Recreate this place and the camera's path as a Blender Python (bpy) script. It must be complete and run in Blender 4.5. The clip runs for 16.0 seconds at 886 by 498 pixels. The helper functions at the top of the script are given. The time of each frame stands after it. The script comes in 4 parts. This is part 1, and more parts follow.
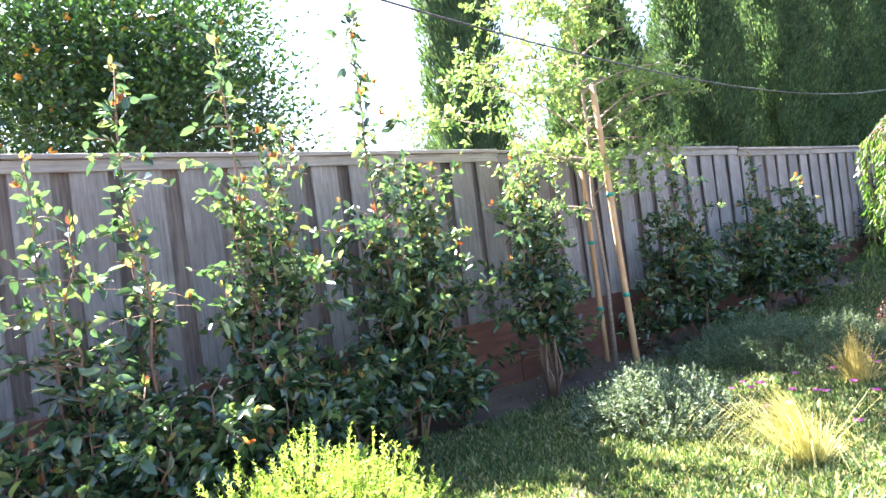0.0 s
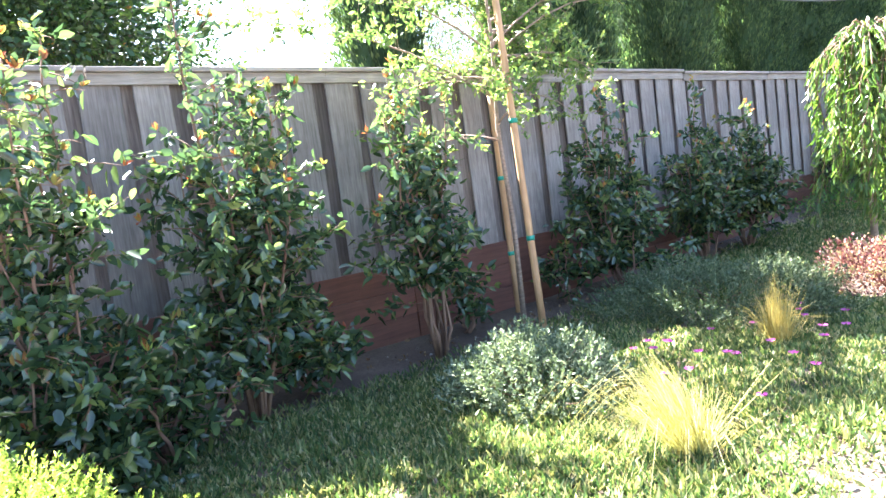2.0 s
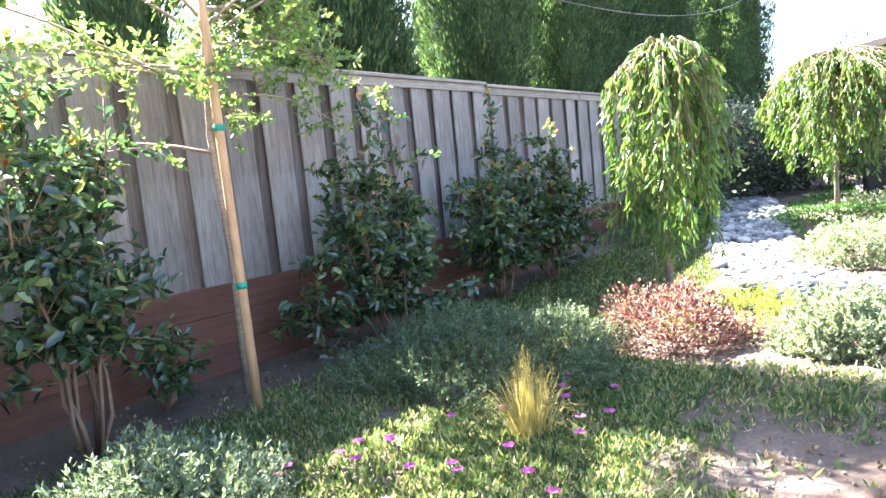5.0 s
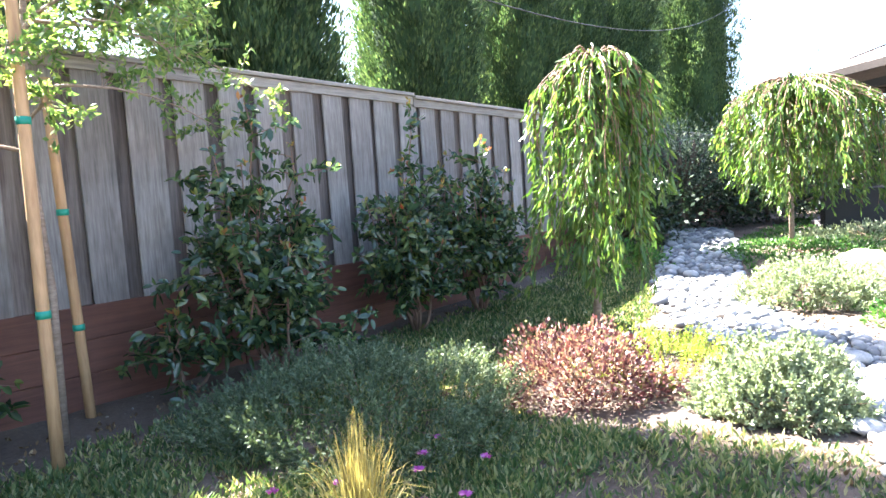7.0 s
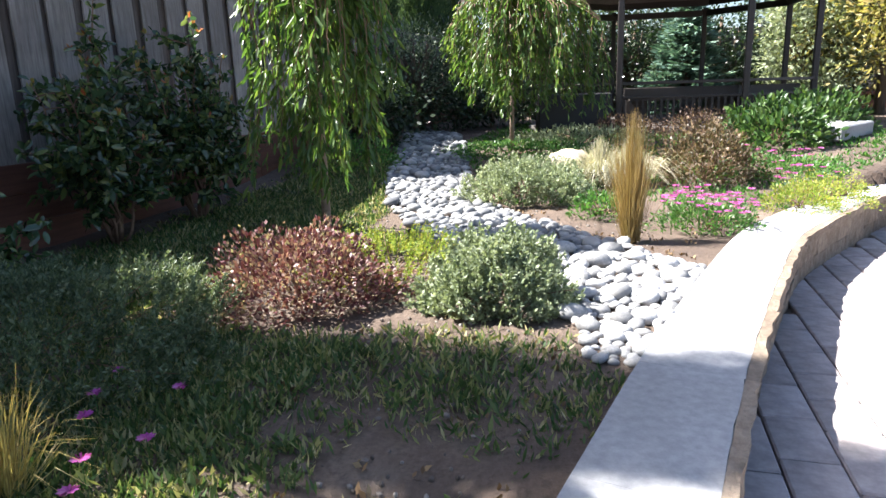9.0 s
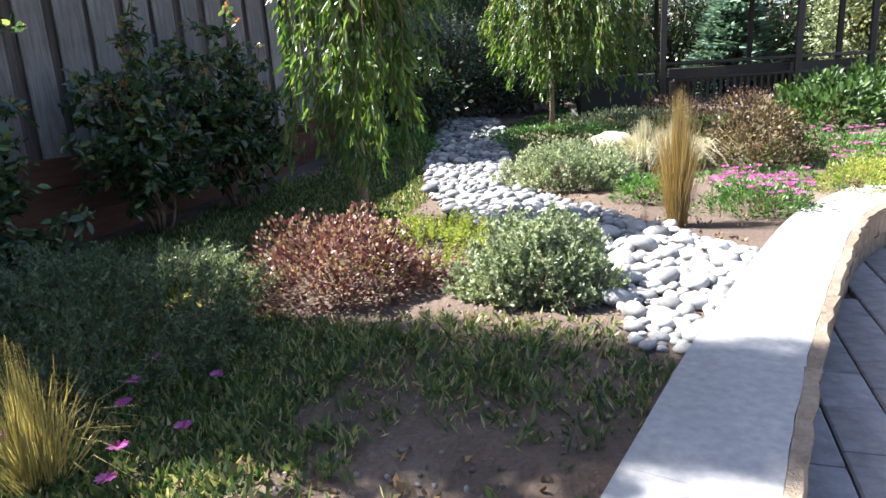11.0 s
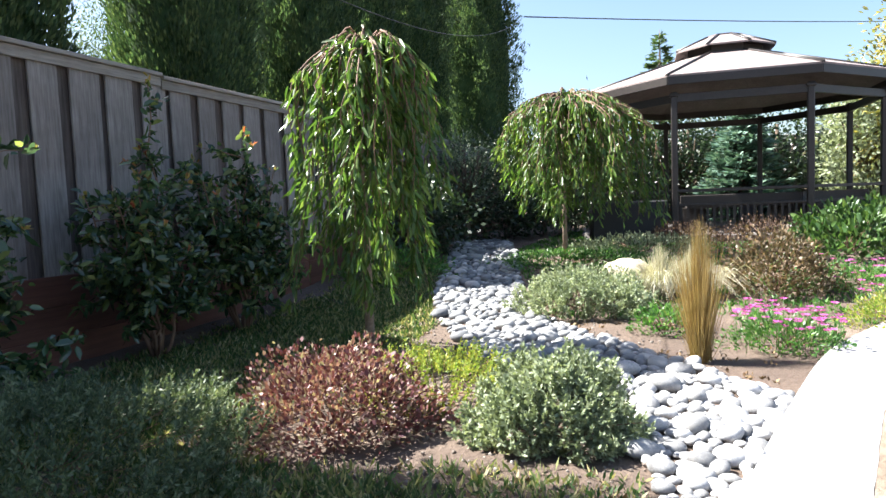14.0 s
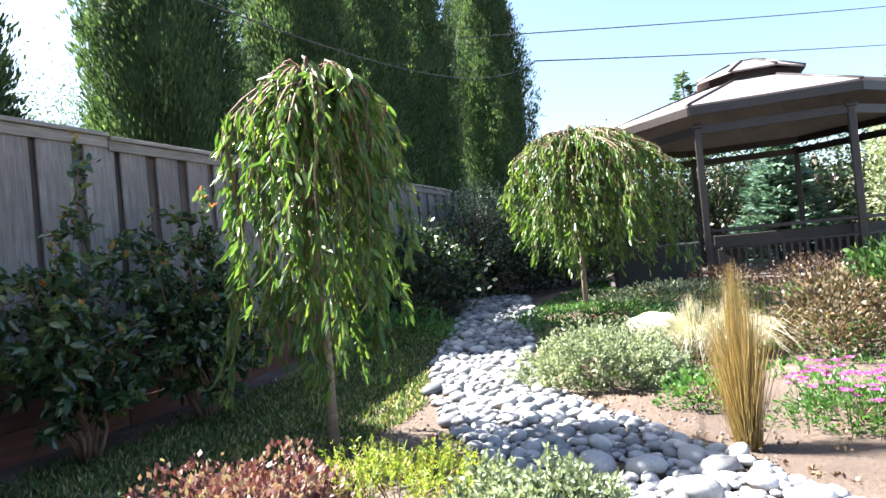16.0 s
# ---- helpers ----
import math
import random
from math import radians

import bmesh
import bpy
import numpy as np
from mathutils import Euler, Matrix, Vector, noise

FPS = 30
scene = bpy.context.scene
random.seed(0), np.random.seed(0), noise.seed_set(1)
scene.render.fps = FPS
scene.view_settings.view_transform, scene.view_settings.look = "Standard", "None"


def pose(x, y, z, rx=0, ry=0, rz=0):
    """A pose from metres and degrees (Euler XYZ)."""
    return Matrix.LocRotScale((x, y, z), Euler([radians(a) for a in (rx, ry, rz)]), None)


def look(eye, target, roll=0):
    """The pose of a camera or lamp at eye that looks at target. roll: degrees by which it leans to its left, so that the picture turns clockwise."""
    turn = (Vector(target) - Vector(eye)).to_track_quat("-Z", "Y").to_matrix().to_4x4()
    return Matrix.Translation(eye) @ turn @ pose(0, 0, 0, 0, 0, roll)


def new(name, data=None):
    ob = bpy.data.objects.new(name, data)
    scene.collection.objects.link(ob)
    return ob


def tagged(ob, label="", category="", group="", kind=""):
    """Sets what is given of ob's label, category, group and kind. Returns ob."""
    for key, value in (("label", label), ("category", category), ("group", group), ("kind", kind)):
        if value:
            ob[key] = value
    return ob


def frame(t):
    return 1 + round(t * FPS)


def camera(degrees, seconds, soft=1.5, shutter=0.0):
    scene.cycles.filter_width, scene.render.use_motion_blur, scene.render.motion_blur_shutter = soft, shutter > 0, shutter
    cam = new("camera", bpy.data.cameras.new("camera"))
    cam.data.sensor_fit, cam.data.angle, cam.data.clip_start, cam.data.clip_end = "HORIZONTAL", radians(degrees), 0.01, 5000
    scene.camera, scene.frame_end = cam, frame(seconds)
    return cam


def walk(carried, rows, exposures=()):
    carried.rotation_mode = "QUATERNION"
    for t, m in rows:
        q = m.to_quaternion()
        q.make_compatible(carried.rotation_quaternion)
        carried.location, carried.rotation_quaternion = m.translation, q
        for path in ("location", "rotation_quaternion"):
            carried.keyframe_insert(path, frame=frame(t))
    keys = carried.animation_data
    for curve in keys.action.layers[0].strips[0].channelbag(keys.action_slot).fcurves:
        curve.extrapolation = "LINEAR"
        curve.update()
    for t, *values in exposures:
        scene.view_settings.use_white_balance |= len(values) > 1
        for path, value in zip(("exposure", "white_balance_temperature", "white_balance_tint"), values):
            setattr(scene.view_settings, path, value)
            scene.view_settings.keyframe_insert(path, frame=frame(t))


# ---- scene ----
cam = camera(68.1, 16.0)
PATH = [
    (0, (1.442, -0.38, 1.499), (2.646, 1.217, 1.504), -7.3),
    (0.5, (1.645, -0.398, 1.488), (2.717, 1.291, 1.507), -7.8),
    (1, (1.974, -0.242, 1.417), (3.023, 1.461, 1.406), -7.3),
    (1.5, (2.294, -0.108, 1.429), (3.405, 1.549, 1.291), -7.6),
    (2, (2.687, -0.183, 1.381), (3.914, 1.385, 1.19), -7.7),
    (2.5, (2.933, -0.254, 1.449), (4.215, 1.267, 1.243), -7.1),
    (3, (3.129, -0.228, 1.43), (4.44, 1.269, 1.238), -7.5),
    (3.5, (3.449, -0.062, 1.4), (4.877, 1.317, 1.158), -7.7),
    (4, (3.738, 0.04, 1.432), (5.28, 1.28, 1.14), -7.0),
    (4.2, (3.857, 0.068, 1.431), (5.373, 1.347, 1.173), -6.7),
    (6.5, (5.112, 0.081, 1.289), (6.692, 1.299, 1.146), -3.9),
    (7, (5.297, 0.031, 1.306), (6.875, 1.251, 1.154), -3.7),
    (7.5, (5.503, 0.069, 1.237), (7.224, 1.068, 1.04), -3.1),
    (8, (5.677, 0.127, 1.212), (7.513, 0.855, 0.896), -2.9),
    (8.5, (5.74, 0.115, 1.196), (7.61, 0.704, 0.803), -2.5),
    (9, (5.738, 0.092, 1.186), (7.608, 0.625, 0.719), -1.8),
    (9.5, (5.714, 0.092, 1.19), (7.537, 0.725, 0.666), -2.9),
    (12, (5.868, 0.118, 1.122), (7.697, 0.767, 0.638), -3.3),
    (12.5, (5.751, 0.102, 1.174), (7.594, 0.725, 0.711), -1.9),
    (13, (5.838, 0.179, 1.166), (7.672, 0.846, 0.732), -1.3),
    (13.5, (5.878, 0.162, 1.191), (7.727, 0.85, 0.866), -1.3),
    (14, (6.035, 0.157, 1.191), (7.908, 0.845, 1.048), -2.2),
    (14.5, (6.237, 0.082, 1.233), (8.059, 0.904, 1.237), -3.9),
    (15, (6.416, 0.042, 1.249), (8.185, 0.969, 1.368), -5.6),
    (15.5, (6.772, 0.094, 1.203), (8.554, 0.991, 1.343), -5.5),
    (16, (7.02, 0.078, 1.169), (8.86, 0.861, 1.202), -5.4),
]
walk(cam, [(t, look(eye, target, roll)) for t, eye, target, roll in PATH],
     exposures=[(0.0, 3.9, 5950, 14), (1.2, 3.95, 5950, 14), (2.0, 4.2, 5950, 13), (3.0, 4.25, 5950, 13), (4.2, 4.2, 6000, 13), (6.5, 4.1, 6100, 12), (7.5, 3.75, 6050, 12), (8.5, 2.65, 6080, 11), (9.5, 2.3, 6080, 11), (13.0, 2.4, 6080, 11), (14.5, 2.45, 6080, 9), (16.0, 2.85, 6050, 10)])

# ---- world and sun ----
SUN_AZ, SUN_EL = 93.0, 50.0     # heading from +x towards +y, height, in degrees
world = bpy.data.worlds.new("sky")
scene.world = world
world.use_nodes = True
wn = world.node_tree
sky = wn.nodes.new("ShaderNodeTexSky")
sky.sky_type = "NISHITA"
sky.sun_disc = False
sky.sun_elevation = radians(SUN_EL)
sky.sun_rotation = radians(90.0 - SUN_AZ)
sky.dust_density = 2.0
wn.links.new(sky.outputs["Color"], wn.nodes["Background"].inputs["Color"])
wn.nodes["Background"].inputs["Strength"].default_value = 0.052
sun = new("sun", bpy.data.lights.new("sun", "SUN"))
sun.data.energy = 5.0
sun.data.angle = radians(0.53)
sun.data.color = (1.0, 0.94, 0.84)
sun_from = Vector((math.cos(radians(SUN_AZ)) * math.cos(radians(SUN_EL)), math.sin(radians(SUN_AZ)) * math.cos(radians(SUN_EL)), math.sin(radians(SUN_EL))))
sun.matrix_world = look(sun_from * 60, (0, 0, 0))


# ---- materials ----
def shader(name):
    m = bpy.data.materials.new(name)
    m.use_nodes = True
    nt = m.node_tree
    return m, nt, nt.nodes["Principled BSDF"]


def ramp_node(nt, stops):
    r = nt.nodes.new("ShaderNodeValToRGB")
    els = r.color_ramp.elements
    while len(els) < len(stops):
        els.new(0.5)
    for e, (p, c) in zip(els, stops):
        e.position, e.color = p, (*c, 1)
    return r


def noise_node(nt, scale, detail=4.0, rough=0.6, stretch=None):
    tc = nt.nodes.new("ShaderNodeTexCoord")
    n = nt.nodes.new("ShaderNodeTexNoise")
    n.inputs["Scale"].default_value, n.inputs["Detail"].default_value, n.inputs["Roughness"].default_value = scale, detail, rough
    if stretch:
        mp = nt.nodes.new("ShaderNodeMapping")
        mp.inputs["Scale"].default_value = stretch
        nt.links.new(tc.outputs["Object"], mp.inputs["Vector"])
        nt.links.new(mp.outputs["Vector"], n.inputs["Vector"])
    else:
        nt.links.new(tc.outputs["Object"], n.inputs["Vector"])
    return n


def mix_node(nt, a, b, fac, mode="MIX"):
    mx = nt.nodes.new("ShaderNodeMix")
    mx.data_type, mx.blend_type = "RGBA", mode
    for sock, v in ((mx.inputs[0], fac), (mx.inputs[6], a), (mx.inputs[7], b)):
        if isinstance(v, bpy.types.NodeSocket):
            nt.links.new(v, sock)
        elif isinstance(v, (int, float)):
            sock.default_value = v
        else:
            sock.default_value = (*v, 1)
    return mx.outputs[2]


def bump(nt, b, height, strength, dist=0.01):
    bp = nt.nodes.new("ShaderNodeBump")
    bp.inputs["Strength"].default_value, bp.inputs["Distance"].default_value = strength, dist
    nt.links.new(height, bp.inputs["Height"])
    nt.links.new(bp.outputs["Normal"], b.inputs["Normal"])


def leaf_mat(name, stops, trans=0.35, rough=0.45, glow=1.6, spec=0.5):
    """Leaves: colour varied leaf by leaf, some light passing through."""
    m, nt, b = shader(name)
    g = nt.nodes.new("ShaderNodeNewGeometry")
    r = ramp_node(nt, stops)
    nt.links.new(g.outputs["Random Per Island"], r.inputs["Fac"])
    n = noise_node(nt, 1.7, 3.0)
    dull = ramp_node(nt, [(0.3, (0.62, 0.66, 0.6)), (0.7, (1.15, 1.12, 1.0))])
    nt.links.new(n.outputs["Fac"], dull.inputs["Fac"])
    col = mix_node(nt, r.outputs["Color"], dull.outputs["Color"], 1.0, "MULTIPLY")
    nt.links.new(col, b.inputs["Base Color"])
    b.inputs["Roughness"].default_value = rough
    b.inputs["Specular IOR Level"].default_value = spec
    t = nt.nodes.new("ShaderNodeBsdfTranslucent")
    tcol = mix_node(nt, col, (glow, glow * 1.02, glow * 0.62), 1.0, "MULTIPLY")
    nt.links.new(tcol, t.inputs["Color"])
    ms = nt.nodes.new("ShaderNodeMixShader")
    ms.inputs["Fac"].default_value = trans
    nt.links.new(b.outputs["BSDF"], ms.inputs[1])
    nt.links.new(t.outputs["BSDF"], ms.inputs[2])
    nt.links.new(ms.outputs["Shader"], nt.nodes["Material Output"].inputs["Surface"])
    return m


def grain_mat(name, lo, hi, scale, stretch=None, rough=0.8, bump_s=0.4, vary=0.35, dist=0.01, stain=None):
    """A grained surface, varied piece by piece and stained in broad patches."""
    m, nt, b = shader(name)
    n = noise_node(nt, scale, 6.0, 0.65, stretch)
    r = ramp_node(nt, [(0.28, lo), (0.72, hi)])
    nt.links.new(n.outputs["Fac"], r.inputs["Fac"])
    oi = nt.nodes.new("ShaderNodeObjectInfo")
    rv = ramp_node(nt, [(0.0, (1 - vary,) * 3), (1.0, (1 + vary,) * 3)])
    nt.links.new(oi.outputs["Random"], rv.inputs["Fac"])
    col = mix_node(nt, r.outputs["Color"], rv.outputs["Color"], 1.0, "MULTIPLY")
    big = noise_node(nt, 1.3, 4.0, 0.6)
    rb = ramp_node(nt, [(0.35, stain or (0.7, 0.68, 0.66)), (0.6, (1, 1, 1))])
    nt.links.new(big.outputs["Fac"], rb.inputs["Fac"])
    col = mix_node(nt, col, rb.outputs["Color"], 1.0, "MULTIPLY")
    nt.links.new(col, b.inputs["Base Color"])
    b.inputs["Roughness"].default_value = rough
    bump(nt, b, n.outputs["Fac"], bump_s, dist)
    return m


def island_mat(name, stops, scale=30.0, rough=0.75, bump_s=0.3):
    m, nt, b = shader(name)
    g = nt.nodes.new("ShaderNodeNewGeometry")
    r = ramp_node(nt, stops)
    nt.links.new(g.outputs["Random Per Island"], r.inputs["Fac"])
    n = noise_node(nt, scale, 5.0)
    d = ramp_node(nt, [(0.3, (0.75,) * 3), (0.7, (1.15,) * 3)])
    nt.links.new(n.outputs["Fac"], d.inputs["Fac"])
    nt.links.new(mix_node(nt, r.outputs["Color"], d.outputs["Color"], 1.0, "MULTIPLY"), b.inputs["Base Color"])
    b.inputs["Roughness"].default_value = rough
    bump(nt, b, n.outputs["Fac"], bump_s)
    return m


FENCE_WOOD = grain_mat("weathered_cedar", (0.15, 0.132, 0.12), (0.37, 0.335, 0.315), 9.0, (6.0, 6.0, 0.35), 0.85, 0.6, 0.22, 0.01, (0.62, 0.58, 0.56))
# Recessed boards: stain and the shade of the recess are both in this darker colour.
BACK_WOOD = grain_mat("stained_shaded_back_board", (0.06, 0.045, 0.04), (0.21, 0.18, 0.165), 7.0, (6.0, 6.0, 0.3), 0.9, 0.6, 0.35)
CAP_WOOD = grain_mat("weathered_cap", (0.19, 0.165, 0.145), (0.40, 0.36, 0.32), 9.0, (0.35, 6.0, 6.0), 0.85, 0.5, 0.15)
KICK_WOOD = grain_mat("redwood_board", (0.10, 0.04, 0.027), (0.19, 0.078, 0.05), 6.0, (0.3, 5.0, 5.0), 0.8, 0.4, 0.15)
STAKE_WOOD = grain_mat("pine_stake", (0.34, 0.19, 0.09), (0.55, 0.34, 0.17), 8.0, (5.0, 5.0, 0.4), 0.7, 0.4, 0.1)
BARK = grain_mat("young_bark", (0.20, 0.14, 0.10), (0.42, 0.32, 0.25), 22.0, (1.0, 1.0, 3.0), 0.9, 0.7, 0.1)
DARK_BARK = grain_mat("dark_bark", (0.07, 0.05, 0.035), (0.18, 0.13, 0.09), 14.0, (2.0, 2.0, 0.6), 0.9, 0.8, 0.1)
STEM = grain_mat("shrub_stem", (0.13, 0.07, 0.045), (0.28, 0.17, 0.11), 20.0, (1.0, 1.0, 0.3), 0.8, 0.4, 0.1)
CONCRETE = grain_mat("wall_cap_concrete", (0.28, 0.28, 0.29), (0.42, 0.415, 0.42), 26.0, None, 0.85, 0.35, 0.06, 0.004, (0.82, 0.81, 0.80))
BLOCK = grain_mat("split_wall_block", (0.17, 0.125, 0.09), (0.36, 0.285, 0.215), 18.0, None, 0.9, 1.0, 0.2, 0.03)
PAVER = grain_mat("tumbled_paver", (0.28, 0.25, 0.25), (0.44, 0.39, 0.38), 22.0, None, 0.88, 0.5, 0.16, 0.006)
STONE_TAN = grain_mat("sandstone", (0.42, 0.34, 0.25), (0.62, 0.53, 0.41), 9.0, None, 0.85, 0.7, 0.1)
PEBBLE = grain_mat("river_stone", (0.20, 0.205, 0.22), (0.38, 0.373, 0.367), 14.0, None, 0.7, 0.25, 0.42, 0.004, (0.85, 0.83, 0.8))
GAZEBO = grain_mat("bronze_painted_metal", (0.018, 0.014, 0.013), (0.032, 0.025, 0.023), 30.0, None, 0.45, 0.1, 0.03)
ROOF = grain_mat("shingled_roof", (0.17, 0.135, 0.13), (0.27, 0.225, 0.215), 24.0, None, 0.8, 0.5, 0.04)
SOFA = grain_mat("black_wicker", (0.006, 0.006, 0.008), (0.016, 0.016, 0.019), 60.0, None, 0.6, 0.6, 0.03)
BENCH = grain_mat("bench_wood", (0.02, 0.015, 0.013), (0.045, 0.035, 0.03), 12.0, (0.4, 5, 5), 0.6, 0.3, 0.1)
TIE = grain_mat("green_tie", (0.01, 0.22, 0.15), (0.02, 0.32, 0.22), 40.0, None, 0.5, 0.1, 0.03)
LAMP = grain_mat("black_lamp", (0.02, 0.02, 0.022), (0.05, 0.05, 0.05), 40.0, None, 0.4, 0.1, 0.03)
WIRE = grain_mat("black_cable", (0.02, 0.02, 0.02), (0.04, 0.04, 0.04), 40.0, None, 0.6, 0.1, 0.03)

L_SHRUB = leaf_mat("laurel_leaves", [(0.0, (0.028, 0.056, 0.036)), (0.5, (0.058, 0.105, 0.058)), (0.85, (0.115, 0.175, 0.075)), (1.0, (0.22, 0.26, 0.10))], 0.38, 0.22, 1.5, 0.9)
# Background hedge leaves: the shade they stand in is put into this dark colour.
L_SHADED_HEDGE = leaf_mat("shade_darkened_hedge_leaves", [(0.0, (0.012, 0.028, 0.014)), (0.7, (0.03, 0.055, 0.025)), (1.0, (0.07, 0.10, 0.04))], 0.2, 0.4, 1.4)
L_TIP = leaf_mat("young_red_leaves", [(0.0, (0.32, 0.06, 0.035)), (0.3, (0.36, 0.17, 0.07)), (0.6, (0.28, 0.25, 0.08)), (1.0, (0.17, 0.25, 0.06))], 0.4, 0.35, 1.5)
L_FEATHER = leaf_mat("feathery_leaves", [(0.0, (0.07, 0.13, 0.045)), (0.6, (0.14, 0.22, 0.075)), (1.0, (0.28, 0.33, 0.11))], 0.45, 0.4, 1.7)
L_WEEP = leaf_mat("weeping_leaves", [(0.0, (0.045, 0.095, 0.022)), (0.6, (0.09, 0.16, 0.035)), (1.0, (0.17, 0.23, 0.055))], 0.4, 0.38, 1.7)
L_CYP = leaf_mat("cypress_sprays", [(0.0, (0.032, 0.062, 0.034)), (0.6, (0.062, 0.108, 0.052)), (1.0, (0.145, 0.20, 0.09))], 0.38, 0.6, 1.4, 0.25)
L_ORANGE = leaf_mat("citrus_leaves", [(0.0, (0.015, 0.045, 0.016)), (0.7, (0.035, 0.085, 0.024)), (1.0, (0.11, 0.18, 0.04))], 0.3, 0.35, 1.5)
L_FAR = leaf_mat("far_leaves", [(0.0, (0.035, 0.06, 0.03)), (1.0, (0.11, 0.15, 0.07))], 0.35, 0.6, 1.5, 0.3)
L_BALL = leaf_mat("ball_bush_sprigs", [(0.0, (0.13, 0.22, 0.04)), (0.6, (0.30, 0.39, 0.08)), (1.0, (0.45, 0.50, 0.13))], 0.42, 0.5, 1.5, 0.3)
L_SILVER = leaf_mat("silver_leaves", [(0.0, (0.065, 0.095, 0.065)), (0.6, (0.155, 0.20, 0.135)), (1.0, (0.38, 0.41, 0.32))], 0.25, 0.6, 1.2, 0.3)
L_SAGE = leaf_mat("sage_leaves", [(0.0, (0.15, 0.185, 0.125)), (0.6, (0.29, 0.335, 0.235)), (1.0, (0.45, 0.485, 0.375))], 0.3, 0.55, 1.3, 0.3)
L_TRAIL = leaf_mat("trailing_leaves", [(0.0, (0.06, 0.09, 0.055)), (0.6, (0.12, 0.16, 0.095)), (1.0, (0.24, 0.27, 0.18))], 0.3, 0.55, 1.3, 0.3)
L_HEATH = leaf_mat("dark_heather_leaves", [(0.0, (0.035, 0.022, 0.02)), (0.6, (0.085, 0.05, 0.042)), (1.0, (0.17, 0.11, 0.08))], 0.25, 0.55, 1.3, 0.3)
L_RED = leaf_mat("barberry_leaves", [(0.0, (0.065, 0.017, 0.026)), (0.4, (0.15, 0.05, 0.062)), (0.75, (0.28, 0.16, 0.165)), (1.0, (0.36, 0.31, 0.21))], 0.28, 0.5, 1.4)
L_BROWN = leaf_mat("bronze_leaves", [(0.0, (0.05, 0.045, 0.022)), (0.5, (0.12, 0.085, 0.05)), (1.0, (0.25, 0.17, 0.12))], 0.25, 0.5, 1.3)
L_LIME = leaf_mat("lime_leaves", [(0.0, (0.13, 0.22, 0.03)), (0.6, (0.28, 0.34, 0.06)), (1.0, (0.42, 0.36, 0.08))], 0.4, 0.5, 1.4)
L_GREEN = leaf_mat("green_leaves", [(0.0, (0.03, 0.09, 0.02)), (0.6, (0.07, 0.18, 0.04)), (1.0, (0.15, 0.28, 0.06))], 0.35, 0.45, 1.5)
L_VIB = leaf_mat("broad_dark_leaves", [(0.0, (0.025, 0.06, 0.02)), (0.6, (0.055, 0.115, 0.035)), (1.0, (0.13, 0.20, 0.06))], 0.3, 0.4, 1.4)
L_SPRUCE = leaf_mat("blue_needles", [(0.0, (0.07, 0.14, 0.12)), (0.6, (0.15, 0.25, 0.22)), (1.0, (0.3, 0.42, 0.38))], 0.2, 0.6, 1.2, 0.3)
L_WILLOW = leaf_mat("yellow_leaves", [(0.0, (0.15, 0.17, 0.05)), (0.6, (0.32, 0.27, 0.09)), (1.0, (0.5, 0.4, 0.2))], 0.4, 0.5, 1.4)
L_GRASS = leaf_mat("ground_cover", [(0.0, (0.04, 0.085, 0.03)), (0.45, (0.085, 0.14, 0.05)), (0.65, (0.18, 0.21, 0.08)), (0.82, (0.32, 0.28, 0.15)), (1.0, (0.46, 0.41, 0.27))], 0.35, 0.5, 1.5, 0.3)
L_SUCC = leaf_mat("succulent_cover_leaves", [(0.0, (0.05, 0.08, 0.035)), (0.55, (0.115, 0.16, 0.065)), (0.85, (0.23, 0.25, 0.11)), (1.0, (0.36, 0.34, 0.19))], 0.33, 0.5, 1.4, 0.3)
L_STRAW = leaf_mat("straw_blades", [(0.0, (0.30, 0.22, 0.09)), (0.6, (0.46, 0.36, 0.15)), (1.0, (0.55, 0.46, 0.24))], 0.4, 0.5, 1.4, 0.3)
L_GOLD = leaf_mat("golden_blades", [(0.0, (0.36, 0.30, 0.12)), (0.6, (0.52, 0.46, 0.20)), (1.0, (0.62, 0.57, 0.32))], 0.45, 0.5, 1.4, 0.3)
L_DRY = leaf_mat("dry_reed_blades", [(0.0, (0.19, 0.12, 0.045)), (0.6, (0.33, 0.22, 0.09)), (1.0, (0.46, 0.35, 0.18))], 0.35, 0.55, 1.3, 0.3)
L_WHITE = leaf_mat("pale_blades", [(0.0, (0.42, 0.38, 0.32)), (1.0, (0.68, 0.64, 0.58))], 0.35, 0.6, 1.1, 0.3)
L_PETAL = leaf_mat("magenta_petals", [(0.0, (0.30, 0.04, 0.34)), (0.6, (0.52, 0.10, 0.45)), (1.0, (0.62, 0.24, 0.55))], 0.35, 0.5, 1.2, 0.3)
L_LITTER = leaf_mat("dry_litter", [(0.0, (0.10, 0.06, 0.04)), (0.6, (0.22, 0.14, 0.08)), (1.0, (0.36, 0.27, 0.17))], 0.1, 0.7, 1.1, 0.2)
FRUIT = island_mat("oranges", [(0.0, (0.62, 0.22, 0.02)), (1.0, (0.75, 0.32, 0.03))], 20, 0.45, 0.1)


